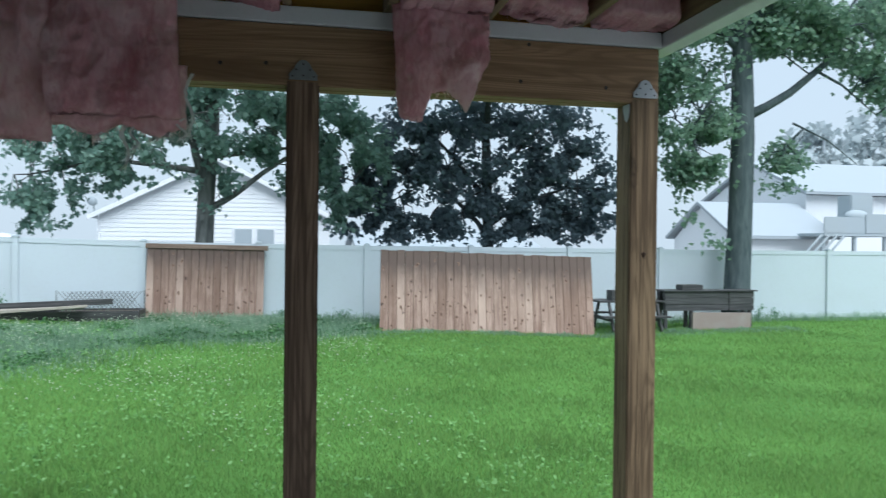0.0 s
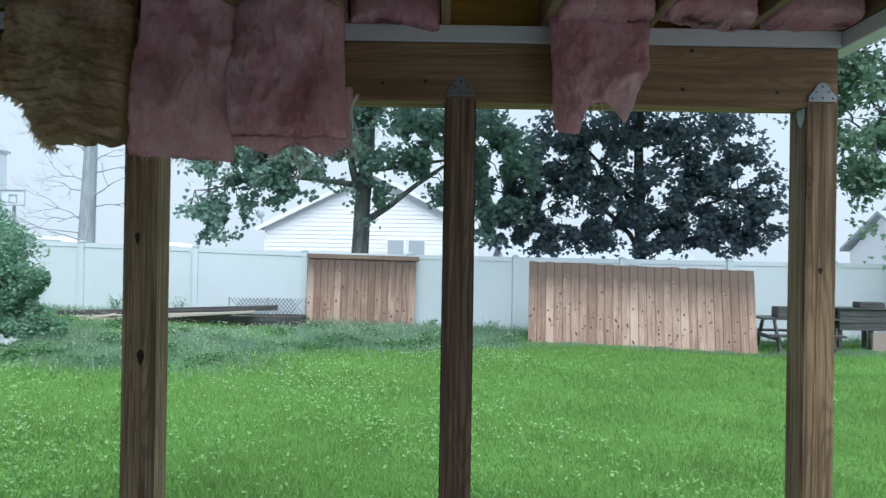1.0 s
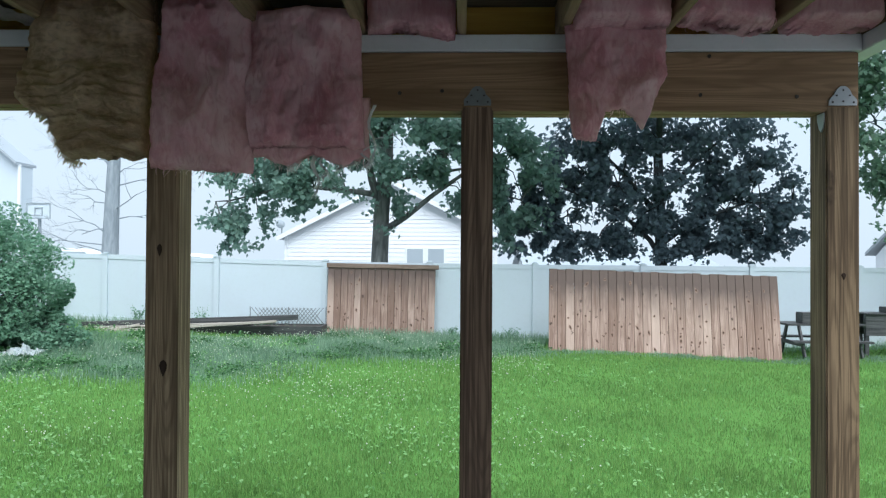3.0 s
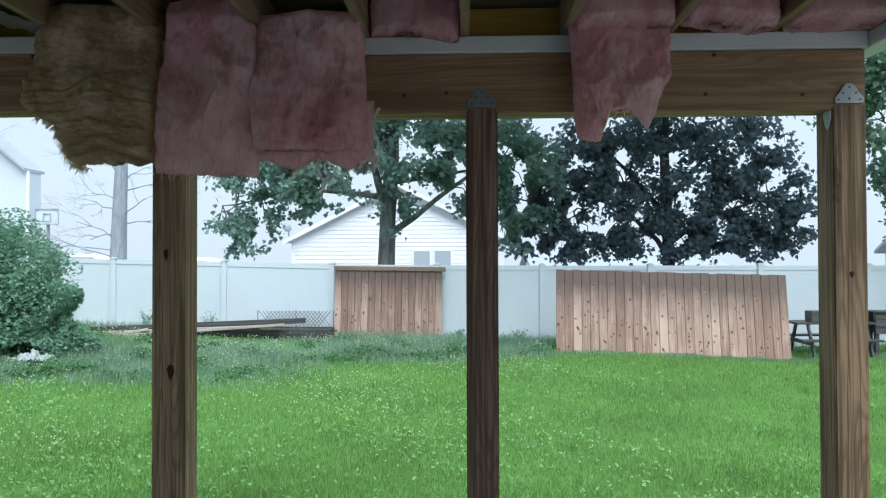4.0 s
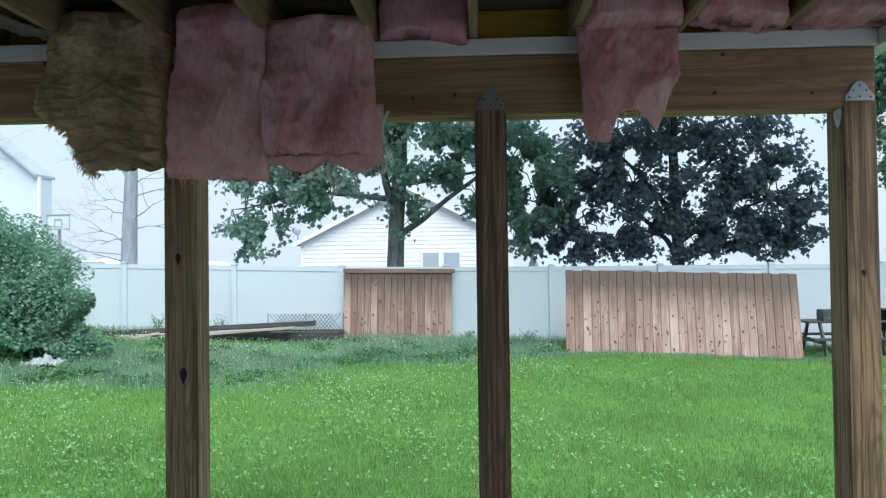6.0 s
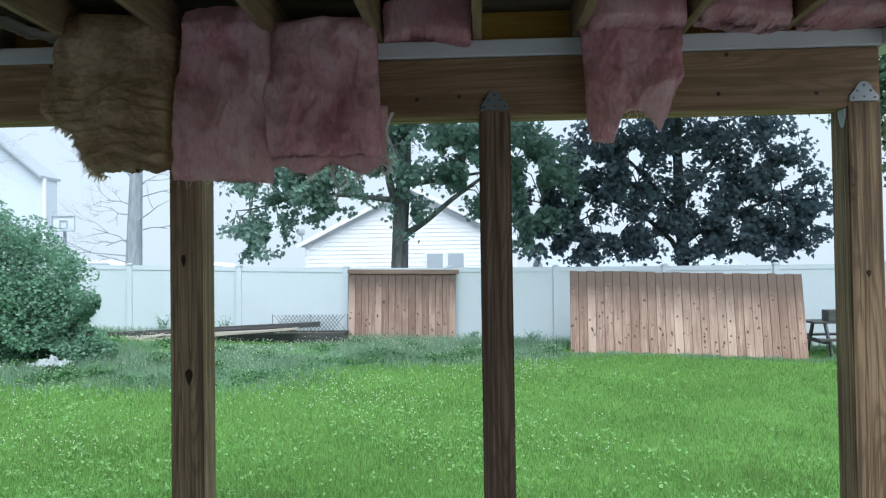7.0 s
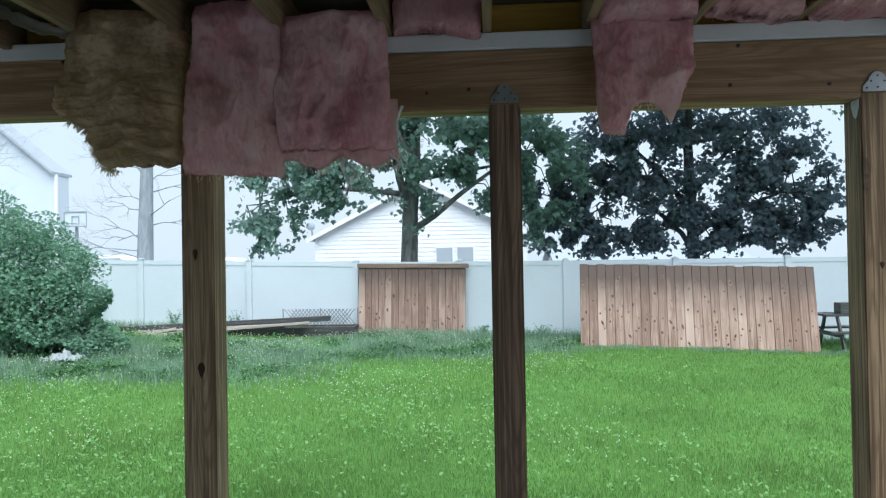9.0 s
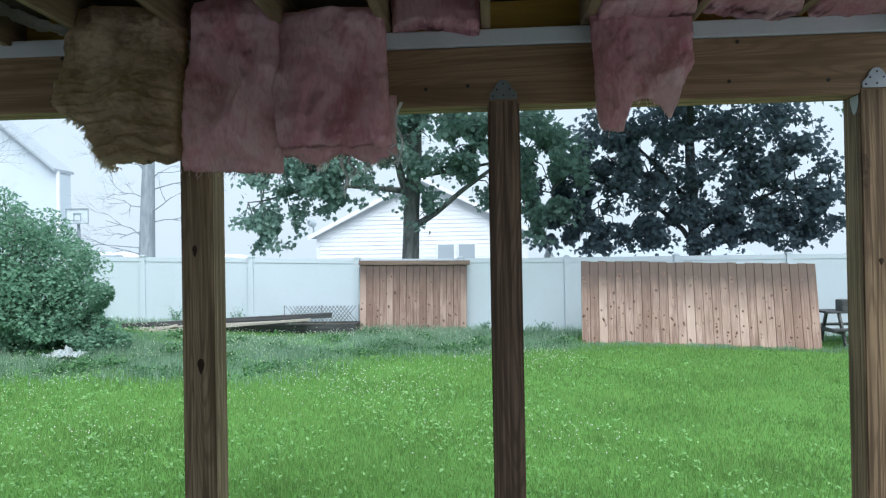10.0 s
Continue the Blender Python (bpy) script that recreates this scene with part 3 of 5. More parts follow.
for x, zt, zb, sd in ((-0.50, 2.29, 2.12, 61), (-0.47, 2.27, 2.18, 62), (-0.60, 2.275, 2.225, 63), (-0.41, 2.27, 2.215, 64), (-0.36, 2.28, 2.235, 65), (-0.275, 2.47, 2.25, 66), (-0.30, 2.30, 2.225, 67)):
    batt("insulation_shred", "pale shred of insulation hanging below a batt", x - 0.008, x + 0.008, zb, zt, 3.10, 0.006, FLUFF, sd,
         left=lambda v: 0.005 * (1 - v) + 0.015 * math.sin(7 * v), right=lambda v: -0.004 * (1 - v) + 0.015 * math.sin(7 * v), crumple=0.01, nx=8, nz=40, fuzz=30)


# ---- vinyl fence ----
FENCE_Y = 17.2
fence = thing("vinyl_fence", (2, FENCE_Y, 0), "white vinyl privacy fence with capped posts", "fence")
post_x = [-23.5, -20.95, -18.4, -15.85, -13.3, -10.85, -8.30, -5.66, -3.11, -0.67, 1.77, 4.25, 6.74, 9.17, 11.60, 14.01, 16.53, 18.97, 21.4, 23.85, 26.3]


def fence_top(x):
    return float(np.interp(x, (-24, -8.3, -5.65, -3.1, 1.8, 6.7, 11.6, 26), (2.3, 1.955, 1.885, 1.815, 1.775, 1.76, 1.745, 1.76)))


for x in post_x:
    g, top = on_ground(x, FENCE_Y), fence_top(x)
    p = part("post", box(x - 0.062, x + 0.062, FENCE_Y - 0.062, FENCE_Y + 0.062, g - 0.1, top - 0.005, 0.006), VINYL, fence)
    cap = box(x - 0.075, x + 0.075, FENCE_Y - 0.075, FENCE_Y + 0.075, top - 0.02, top + 0.004, 0.004)
    add_box(cap, x - 0.05, x + 0.05, FENCE_Y - 0.05, FENCE_Y + 0.05, top + 0.004, top + 0.026, 0.02)
    part("cap", cap, VINYL, p)
for a, b in zip(post_x, post_x[1:]):
    x0, x1 = a + 0.064, b - 0.064
    for nm, d0, d1, hy in (("top_rail", -0.135, -0.03, 0.024), ("bottom_rail", None, None, 0.024), ("panel", None, None, 0.011)):
        bm = bmesh.new()
        tops = (fence_top(x0), fence_top(x1))
        gs = (on_ground(x0, FENCE_Y), on_ground(x1, FENCE_Y))
        if nm == "top_rail":
            zs = [(t + d0, t + d1) for t in tops]
        elif nm == "bottom_rail":
            zs = [(g + 0.02, g + 0.15) for g in gs]
        else:
            zs = [(g + 0.13, t - 0.12) for g, t in zip(gs, tops)]
        corners = [bm.verts.new((x, FENCE_Y + s * hy, z)) for x, zz in zip((x0, x1), zs) for s in (-1, 1) for z in zz]
        for f in ((0, 1, 5, 4), (2, 3, 7, 6), (0, 1, 3, 2), (4, 5, 7, 6), (1, 3, 7, 5), (0, 2, 6, 4)):
            bm.faces.new([corners[i] for i in f])
        part(nm, bm, VINYL, fence)

# ---- cedar panels ----
rng = random.Random(8)


def knot_mesh():
    """A small oval knot standing a hair proud of its board, with an uneven rim."""
    bm = bmesh.new()
    rim = []
    for k in range(11):
        a = k * math.tau / 11
        q = rng.uniform(0.72, 1.2)
        rim.append(bm.verts.new((q * math.cos(a), 0.0015, q * math.sin(a) * 1.15)))
    mid = bm.verts.new((0, -0.0025, 0))
    for k in range(11):
        bm.faces.new((rim[k], rim[(k + 1) % 11], mid))
    bmesh.ops.recalc_face_normals(bm, faces=bm.faces[:])
    me = bpy.data.meshes.new("knot")
    bm.to_mesh(me)
    bm.free()
    me.materials.append(CEDAR_KNOT)
    return me


KNOT_SHAPES = [knot_mesh() for _ in range(5)]


def cedar_panel(name, label, m, width, height, count, cap, uneven, row_drop=0.0):
    p = new(name)
    p.matrix_world = m
    tagged(p, label, "fence panel", "spare fence panels")
    mesh = None
    pitch = width / count
    for k in range(count):
        if mesh is None:
            prof = [(-pitch / 2, 0.012), (-pitch / 2, 0.004), (-pitch / 2 + 0.007, -0.012), (pitch / 2 - 0.007, -0.012), (pitch / 2, 0.004), (pitch / 2, 0.012)]
            bm = prism(prof, 0, height)
            bm.transform(Matrix(((1, 0, 0, 0), (0, 0, 1, 0), (0, 1, 0, 0), (0, 0, 0, 1))))
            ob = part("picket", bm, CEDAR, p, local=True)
            mesh = ob.data
        else:
            ob = new("picket", mesh)
            ob.parent = p
        wide = pitch - rng.choice((0.0002, 0.0005, 0.0008, 0.0012))
        hgt = height + rng.uniform(-uneven, uneven)
        # pickets reach lower along the row to fit the camera's view
        drop = row_drop * k / count
        hgt += drop
        ob.matrix_basis = pose((k + 0.5) * pitch, rng.uniform(-0.006, 0.002), -drop + rng.uniform(-0.015, 0.01), 0, rng.uniform(-0.05, 0.05)) @ Matrix.Diagonal((wide / pitch, 1, hgt / height, 1))
        for _ in range(rng.choice((1, 2, 3, 3, 4, 5))):
            spot = new("knot", rng.choice(KNOT_SHAPES))
            spot.parent = ob
            size = rng.choice((0.016, 0.022, 0.03, 0.038, 0.046))
            spot.matrix_basis = pose(rng.uniform(-0.26, 0.26) * pitch, -0.0125, rng.choice((rng.uniform(0.08, 0.75), rng.uniform(0.3, height - 0.12))), 0, rng.uniform(-40, 40), 0) @ Matrix.Diagonal((min(size * rng.uniform(0.8, 1.4), 0.2 * pitch), 1, size * rng.uniform(0.8, 1.8), 1))
    for z in (0.25, height * 0.52, height - 0.2):
        part("rail", box(0.01, width - 0.01, 0.016, 0.054, z - 0.045, z + 0.045, 0.003), CEDAR_OLD, p, local=True)
    if cap:
        part("cap_rail", box(-0.03, width + 0.07, -0.045, 0.06, height - 0.075, height + 0.025, 0.006), CEDAR_OLD, p, "damp brown cap rail", local=True)
    return p


cedar_panel("cedar_panel", "cedar fence panel with cap rail against the vinyl fence", pose(-3.03, 16.93, 0.07, -3, 0.9, 0), 2.48, 1.66, 16, True, 0.004)
cedar_panel("cedar_panel", "wide new cedar fence panel leaning back on the lawn", pose(1.85, 15.17, -0.03, -12, 1.6, 0), 4.71, 1.74, 27, False, 0.007, 0.10)


# ---- trees ----
LEAF = np.array([(0, 0, 0), (0.40, -0.08, 0.04), (0.36, 0.14, 0.02), (0.62, 0.40, 0.07), (0.32, 0.50, 0.02), (0, 0.98, -0.08), (-0.32, 0.50, 0.02), (-0.62, 0.40, 0.07), (-0.36, 0.14, 0.02), (-0.40, -0.08, 0.04)])


def scatter_leaves(points, sizes, seed, droop=0.85, shape=LEAF):
    """Leaves at points, each turned its own way and hanging a little."""
    r = np.random.RandomState(seed)
    n, k = len(points), len(shape)
    yaw = r.uniform(0, 2 * np.pi, n)
    tilt = -droop + r.normal(0, 0.55, n)
    rollv = r.normal(0, 0.6, n)
    cy, sy, ct, st, cr, sr = np.cos(yaw), np.sin(yaw), np.cos(tilt), np.sin(tilt), np.cos(rollv), np.sin(rollv)
    v = shape[None] * sizes[:, None, None]
    x = v[..., 0] * cr[:, None] + v[..., 2] * sr[:, None]
    z = -v[..., 0] * sr[:, None] + v[..., 2] * cr[:, None]
    y = v[..., 1]
    y, z = y * ct[:, None] - z * st[:, None], y * st[:, None] + z * ct[:, None]
    x, y = x * cy[:, None] - y * sy[:, None], x * sy[:, None] + y * cy[:, None]
    out = np.stack([x, y, z], -1) + points[:, None]
    return out.reshape(-1, 3), np.arange(n * k).reshape(n, k)


def tree(name, label, trunk, limbs, blobs, leaf_mat, bark_mat, leaf_size, per_clump, clump_r, seed, gaps=-0.3, grain=0.7, holes=-0.12):
    """A tapered trunk with limbs, twigs out to leaf clumps, and a crown of single leaves. blobs: centre, radii, clumps."""
    r = random.Random(seed)
    base = trunk[0]
    t = thing(name, base[:3], label, "tree")
    bm = add_tube(bmesh.new(), [p[:3] for p in trunk], [p[3] for p in trunk], 14)
    for v in bm.verts:
        v.co.x += 0.03 * noise.noise(v.co * 2.5)
        v.co.y += 0.03 * noise.noise(v.co * 2.5 + Vector((5, 5, 5)))
    part("trunk", bm, bark_mat, t, smooth=True)
    nodes = []
    for a, b in zip(trunk[len(trunk) // 2:], trunk[len(trunk) // 2 + 1:]):
        nodes += [(Vector(a[:3]).lerp(Vector(b[:3]), q), 0.05) for q in (0, 0.33, 0.66)]
    for limb in limbs:
        bm = add_tube(bmesh.new(), [p[:3] for p in limb], [p[3] for p in limb], 8)
        part("limb", bm, bark_mat, t, smooth=True)
        for a, b in zip(limb, limb[1:]):
            nodes += [(Vector(a[:3]).lerp(Vector(b[:3]), q), b[3]) for q in (0.3, 0.6, 1)]
    twigs, pts, sizes = bmesh.new(), [], []
    for (cx, cy, cz), (rx, ry, rz), count in blobs:
        made = tries = 0
        while made < count and tries < count * 12:
            tries += 1
            d = Vector((r.gauss(0, 1), r.gauss(0, 1), r.gauss(0, 1))).normalized() * r.uniform(0.15, 1) ** 0.45
            c = Vector((cx + d.x * rx, cy + d.y * ry, cz + d.z * rz))
            if noise.noise(c * grain + Vector((seed, 0, 0))) < gaps:
                continue
            made += 1
            near = min(nodes, key=lambda q: (q[0] - c).length)[0]
            mid = near.lerp(c, 0.5) + Vector((r.uniform(-0.15, 0.15), r.uniform(-0.15, 0.15), 0.12 + r.uniform(-0.1, 0.15)))
            if made % 3 == 0:
                add_tube(twigs, [near, mid, c], [0.022, 0.014, 0.005], 4)
            if made % 9 == 0:
                nodes.append((mid, 0.02))
            for _ in range(per_clump):
                q = Vector((r.gauss(0, 1), r.gauss(0, 1), r.gauss(0, 0.75))) * clump_r * 0.6
                if noise.noise(Vector((c.x + q.x, 0.25 * (c.y + q.y) + seed, c.z + q.z)) * grain * 1.7) < holes:
                    continue
                pts.append(tuple(c + q))
                sizes.append(leaf_size * r.uniform(0.65, 1.25))
    part("twig_work", twigs, bark_mat, t)["kind"] = "stuff"
    v, f = scatter_leaves(np.array(pts), np.array(sizes), seed)
    part("crown", rows_mesh(name + "_crown", v, f), leaf_mat, t)
    return t


tree("maple_tree", "green maple tree with a forked trunk behind the fence",
     [(-2.02, 19, -0.05, 0.27), (-2.06, 19, 1.4, 0.23), (-2.03, 19, 2.2, 0.22), (-2.0, 19, 3.0, 0.20), (-1.9, 19, 4.4, 0.19), (-1.85, 19, 6, 0.15), (-1.8, 19.1, 9, 0.07)],
     [[(-2.0, 19, 2.55, 0.1), (-1.35, 18.9, 2.95, 0.075), (-0.66, 18.8, 3.5, 0.06), (0.5, 18.7, 4.3, 0.035)],
      [(-1.98, 19, 3.5, 0.09), (-2.9, 18.8, 3.6, 0.06), (-4.2, 18.6, 3.7, 0.04), (-5.8, 18.5, 3.3, 0.02)],
      [(-1.93, 19, 3.9, 0.08), (-0.9, 18.8, 4.0, 0.05), (0.3, 18.8, 4.2, 0.03)],
      [(-2.0, 19, 3.0, 0.12), (-2.25, 18.9, 3.9, 0.1), (-2.6, 19.2, 5.5, 0.07), (-3.2, 19.3, 7, 0.03)],
      [(-1.85, 19, 5.5, 0.09), (-0.3, 19.1, 6.3, 0.05), (1.2, 19.2, 6.8, 0.02)]],
     [((-4.5, 18.6, 3.9), (1.9, 1.3, 0.8), 90), ((-5.65, 18.4, 2.75), (0.75, 0.8, 0.7), 40), ((-3.3, 18.7, 4.2), (1.4, 1.2, 0.9), 70),
      ((-1.6, 18.8, 4.9), (1.6, 1.4, 1.2), 85), ((0.3, 18.8, 4.6), (1.5, 1.2, 1.1), 80), ((1.0, 18.9, 3.2), (1.1, 1, 0.85), 60), ((1.7, 18.9, 4.1), (0.9, 0.8, 0.8), 36), ((-1.9, 18.6, 3.15), (0.55, 0.5, 0.55), 14),
      ((-2.0, 19.2, 7.4), (3.6, 3.0, 2.3), 190)],
     MAPLE, BARK, 0.125, 58, 0.31, 4, -0.12, 1.1)

tree("purple_maple_tree", "dense dark purple maple tree behind the fence",
     [(5.45, 20, -0.1, 0.2), (5.43, 20, 1.2, 0.17), (5.42, 20, 2.4, 0.155), (5.35, 20, 4, 0.13), (5.3, 20, 6.5, 0.08), (5.3, 20, 8.4, 0.03)],
     [[(5.43, 20, 1.9, 0.09), (5.1, 19.9, 2.4, 0.07), (4.2, 19.7, 3.2, 0.05), (2.6, 19.6, 3.8, 0.02)],
      [(5.42, 20, 2.3, 0.08), (6.2, 19.8, 2.9, 0.06), (7.6, 19.7, 3.4, 0.03), (8.8, 19.7, 3.4, 0.015)],
      [(5.4, 20, 3.0, 0.08), (4.4, 20, 4.2, 0.05), (3.2, 20, 5.4, 0.02)],
      [(5.38, 20, 3.4, 0.08), (6.4, 20, 4.6, 0.05), (7.6, 20, 5.6, 0.02)],
      # limb to the unseen overhang added below
      [(5.34, 20, 4.6, 0.09), (5.0, 18.4, 6.6, 0.07), (4.2, 16.4, 7.4, 0.05), (3.4, 14.4, 7.8, 0.02)]],
     [((5.3, 19.9, 4.3), (2.9, 0.8, 1.6), 185), ((3.0, 19.8, 3.5), (1.6, 0.6, 1.0), 75), ((7.8, 19.8, 3.5), (1.5, 0.6, 0.95), 74),
      ((1.85, 19.7, 2.6), (0.75, 0.4, 0.65), 34), ((2.3, 19.7, 3.7), (1.0, 0.5, 0.9), 36), ((5.0, 19.7, 2.75), (2.6, 0.5, 0.5), 75), ((8.4, 19.7, 2.65), (0.8, 0.4, 0.45), 26), ((5.3, 20, 6.6), (2.8, 2.0, 1.9), 130),
      ((7.7, 19.9, 5.0), (1.4, 0.6, 1.1), 50), ((8.5, 19.8, 4.0), (0.8, 0.5, 0.7), 16), ((3.2, 19.7, 2.4), (1.8, 0.4, 0.42), 58), ((7.2, 19.7, 2.4), (1.7, 0.4, 0.42), 56), ((5.2, 19.6, 2.25), (1.3, 0.4, 0.3), 24), ((3.2, 19.9, 5.0), (1.1, 0.6, 0.8), 34),
      # unseen crown over the yard, added to shade the fence and panels
      ((3.2, 15.0, 7.2), (4.6, 3.0, 1.2), 400), ((5.0, 17.8, 7.6), (3.4, 1.8, 1.0), 110)],
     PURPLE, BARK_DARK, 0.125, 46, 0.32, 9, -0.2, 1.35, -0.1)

tree("tall_tree", "tall grey-trunked tree with light green leaves beside the fence",
     [(10.84, 16.5, -0.1, 0.37), (10.86, 16.5, 0.5, 0.32), (10.91, 16.5, 2.2, 0.295), (10.97, 16.5, 4.4, 0.28), (10.95, 16.5, 5.4, 0.27), (10.9, 16.5, 7, 0.24), (10.9, 16.5, 9.5, 0.17), (10.9, 16.5, 12, 0.06)],
     [[(11.0, 16.5, 5.0, 0.13), (11.6, 16.45, 5.3, 0.11), (12.2, 16.4, 5.66, 0.10), (13.1, 16.3, 6.4, 0.08), (13.6, 16.3, 7.6, 0.05), (14.5, 16.2, 8.8, 0.02)],
      [(10.9, 16.5, 6.6, 0.11), (10.35, 16.4, 7.0, 0.08), (9.6, 16.3, 7.2, 0.05), (8.6, 16.2, 6.6, 0.02)],
      [(12.9, 16.3, 6.2, 0.04), (13.6, 16.3, 5.9, 0.03), (14.6, 16.3, 5.2, 0.012)],
      [(12.3, 16.4, 4.9, 0.03), (13.2, 16.3, 4.5, 0.02), (14.0, 16.2, 3.9, 0.008)],
      [(10.9, 16.5, 5.9, 0.07), (10.2, 16.4, 5.6, 0.05), (9.5, 16.4, 4.6, 0.02)],
      [(9.6, 16.3, 7.2, 0.05), (8.6, 16.4, 6.4, 0.03), (7.8, 16.4, 5.7, 0.012)],
      [(10.9, 16.5, 8.4, 0.12), (12.2, 16.4, 9.6, 0.06), (13.2, 16.3, 10.8, 0.02)]],
     [((9.5, 16.5, 4.9), (0.85, 1.0, 1.6), 150), ((9.4, 16.4, 6.6), (1.2, 1.2, 0.9), 60), ((9.9, 16.3, 3.0), (0.45, 0.6, 0.8), 14), ((10.0, 16.2, 1.95), (0.2, 0.2, 0.12), 2),
      ((7.75, 16.4, 5.55), (0.5, 0.5, 0.45), 16), ((12.0, 16.3, 4.0), (0.7, 0.6, 0.75), 26), ((12.0, 16.4, 7.4), (1.7, 1.4, 0.8), 150), ((14.2, 16.3, 7.1), (1.6, 1.3, 1.1), 130), ((15.2, 16.3, 6.2), (0.9, 0.9, 0.8), 34),
      ((10.6, 16.5, 7.8), (1.6, 1.4, 0.9), 80), ((11.2, 16.5, 10.5), (3.6, 3.0, 2.2), 220)],
     OAK, BARK_R, 0.12, 40, 0.34, 15, -0.2, 0.9, -0.15)


def bare_tree(name, label, base, height, radius, lean, seed, depth=4):
    r = random.Random(seed)
    t = thing(name, base, label, "tree")
    top = Vector(base) + Vector((lean, 0, height))
    pts = [Vector(base).lerp(top, q / 5) + Vector((r.uniform(-0.05, 0.05), 0, 0)) for q in range(6)]
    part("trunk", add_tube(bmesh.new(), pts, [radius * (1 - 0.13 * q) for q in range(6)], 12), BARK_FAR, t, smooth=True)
    bm = bmesh.new()

    def grow(p, d, length, rad, level):
        mid = p + d * length * 0.5 + Vector((r.uniform(-0.1, 0.1), r.uniform(-0.1, 0.1), r.uniform(-0.08, 0.12))) * length
        end = p + d * length + Vector((0, 0, r.uniform(-0.2, 0.15))) * length
        add_tube(bm, [p, mid, end], [rad, rad * 0.75, rad * 0.45], 5)
        if level:
            for _ in range(r.choice((2, 3, 3))):
                nd = (d + Vector((r.uniform(-0.7, 0.7), r.uniform(-0.6, 0.6), r.uniform(-0.5, 0.6)))).normalized()
                grow(mid.lerp(end, r.random()), nd, length * r.uniform(0.5, 0.75), rad * 0.5, level - 1)

    for k in range(26):
        q = 0.2 + 0.75 * k / 26
        a = r.choice((-1, 1)) * r.uniform(0.4, 1)
        grow(Vector(base).lerp(top, q), Vector((a, r.uniform(-0.5, 0.5), r.uniform(-0.1, 0.5))).normalized(), height * r.uniform(0.09, 0.2), radius * 0.08, depth)
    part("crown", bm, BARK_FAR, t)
    return t


bare_tree("bare_tree", "leafless tree beyond the fence, coloured pale for rain haze", (-11.6, 24, -0.2), 9.5, 0.31, 0.25, 5)
bare_tree("bare_tree", "leafless tree beyond the fence, coloured pale for rain haze", (-19.6, 25, -0.2), 10.5, 0.26, 0.6, 12)


# ---- shrub ----
def shrub(name, label, blobs, seed):
    r = random.Random(seed)
    s = thing(name, (-8.6, 12.8, on_ground(-8.6, 12.8)), label, "shrub")
    pts, sizes = [], []
    stems = bmesh.new()
    foot = Vector((-8.6, 12.8, on_ground(-8.6, 12.8)))
    for (c, rad, count) in blobs:
        for k in range(count):
            d = Vector((r.gauss(0, 1), r.gauss(0, 1), r.gauss(0, 1))).normalized() * r.uniform(0.5, 1.02) ** 0.5
            p = Vector(c) + Vector((d.x * rad[0], d.y * rad[1], d.z * rad[2]))
            p += Vector((noise.noise(p * 1.4), noise.noise(p * 1.4 + Vector((9, 0, 0))), noise.noise(p * 1.4 + Vector((0, 9, 0))))) * 0.45
            if p.z < on_ground(p.x, p.y) + 0.03:
                continue
            pts.append(tuple(p))
            sizes.append(r.uniform(0.032, 0.07))
            if k % 340 == 0:
                add_tube(stems, [foot, foot.lerp(p, 0.5) + Vector((0, 0, 0.2)), p], [0.03, 0.02, 0.006], 5)
    part("stem_work", stems, BARK, s)["kind"] = "stuff"
    v, f = scatter_leaves(np.array(pts), np.array(sizes), seed, 0.4)
    part("foliage", rows_mesh("shrub_foliage", v, f), SHRUB, s)


shrub("shrub", "large leafy green shrub with trailing shoots at the lawn edge",
      [((-8.9, 12.9, 1.5), (1.7, 1.4, 1.5), 30000), ((-7.9, 12.5, 1.0), (1.0, 0.9, 0.85), 14000), ((-7.2, 12.5, 0.45), (0.75, 0.6, 0.38), 6000), ((-6.75, 12.45, 0.36), (0.55, 0.4, 0.28), 2400), ((-9.9, 12.6, 1.9), (1.3, 1.2, 1.35), 8000)], 21)


def fence_weed(x, y, tall, seed):
    """A single broad-leaved weed grown up against the fence."""
    r = random.Random(seed)
    g = on_ground(x, y)
    w = thing("fence_weed", (x, y, g), "leafy weed grown up against the fence", "weed", "weeds at the fence")
    stalks, pts, sizes = bmesh.new(), [], []
    for k in range(7):
        top = Vector((x + r.uniform(-0.2, 0.2), y + r.uniform(-0.08, 0.04), g + tall * r.uniform(0.55, 1.0)))
        add_tube(stalks, [(x, y, g), ((x + top.x) / 2, (y + top.y) / 2, g + (top.z - g) * 0.6), tuple(top)], [0.008, 0.006, 0.003], 5)
        for q in range(7):
            f = r.uniform(0.3, 1)
            p = Vector((x, y, g)).lerp(top, f) + Vector((r.gauss(0, 0.04), r.gauss(0, 0.03), r.gauss(0, 0.03)))
            pts.append(tuple(p))
            sizes.append(r.uniform(0.03, 0.06))
    part("stalks", stalks, TALL, w)["kind"] = "stuff"
    v, f = scatter_leaves(np.array(pts), np.array(sizes), seed, 0.3)
    part("foliage", rows_mesh("weed_foliage", v, f), SHRUB, w)


for k, (wx, wy, wt) in enumerate(((-7.45, 17.05, 0.55), (-5.95, 17.05, 0.5), (-9.3, 17.0, 0.9), (-0.2, 17.05, 0.3), (1.2, 17.05, 0.28), (11.6, 16.7, 0.45), (12.3, 16.95, 0.4))):
    fence_weed(wx, wy, wt, 100 + k)


# ---- the neighbour's house ----
house = thing("neighbour_house", (-2.2, 32, -0.4), "white gabled house with lap siding beyond the fence", "house")
HX0, HX1, HY0, HY1, EAVE, APEX = -7.14, 1.5, 30.0, 40.0, 2.78, 4.95
slope = (APEX - EAVE) / ((HX1 - HX0) / 2)
bm = bmesh.new()
course = 0.17
zc = -0.6
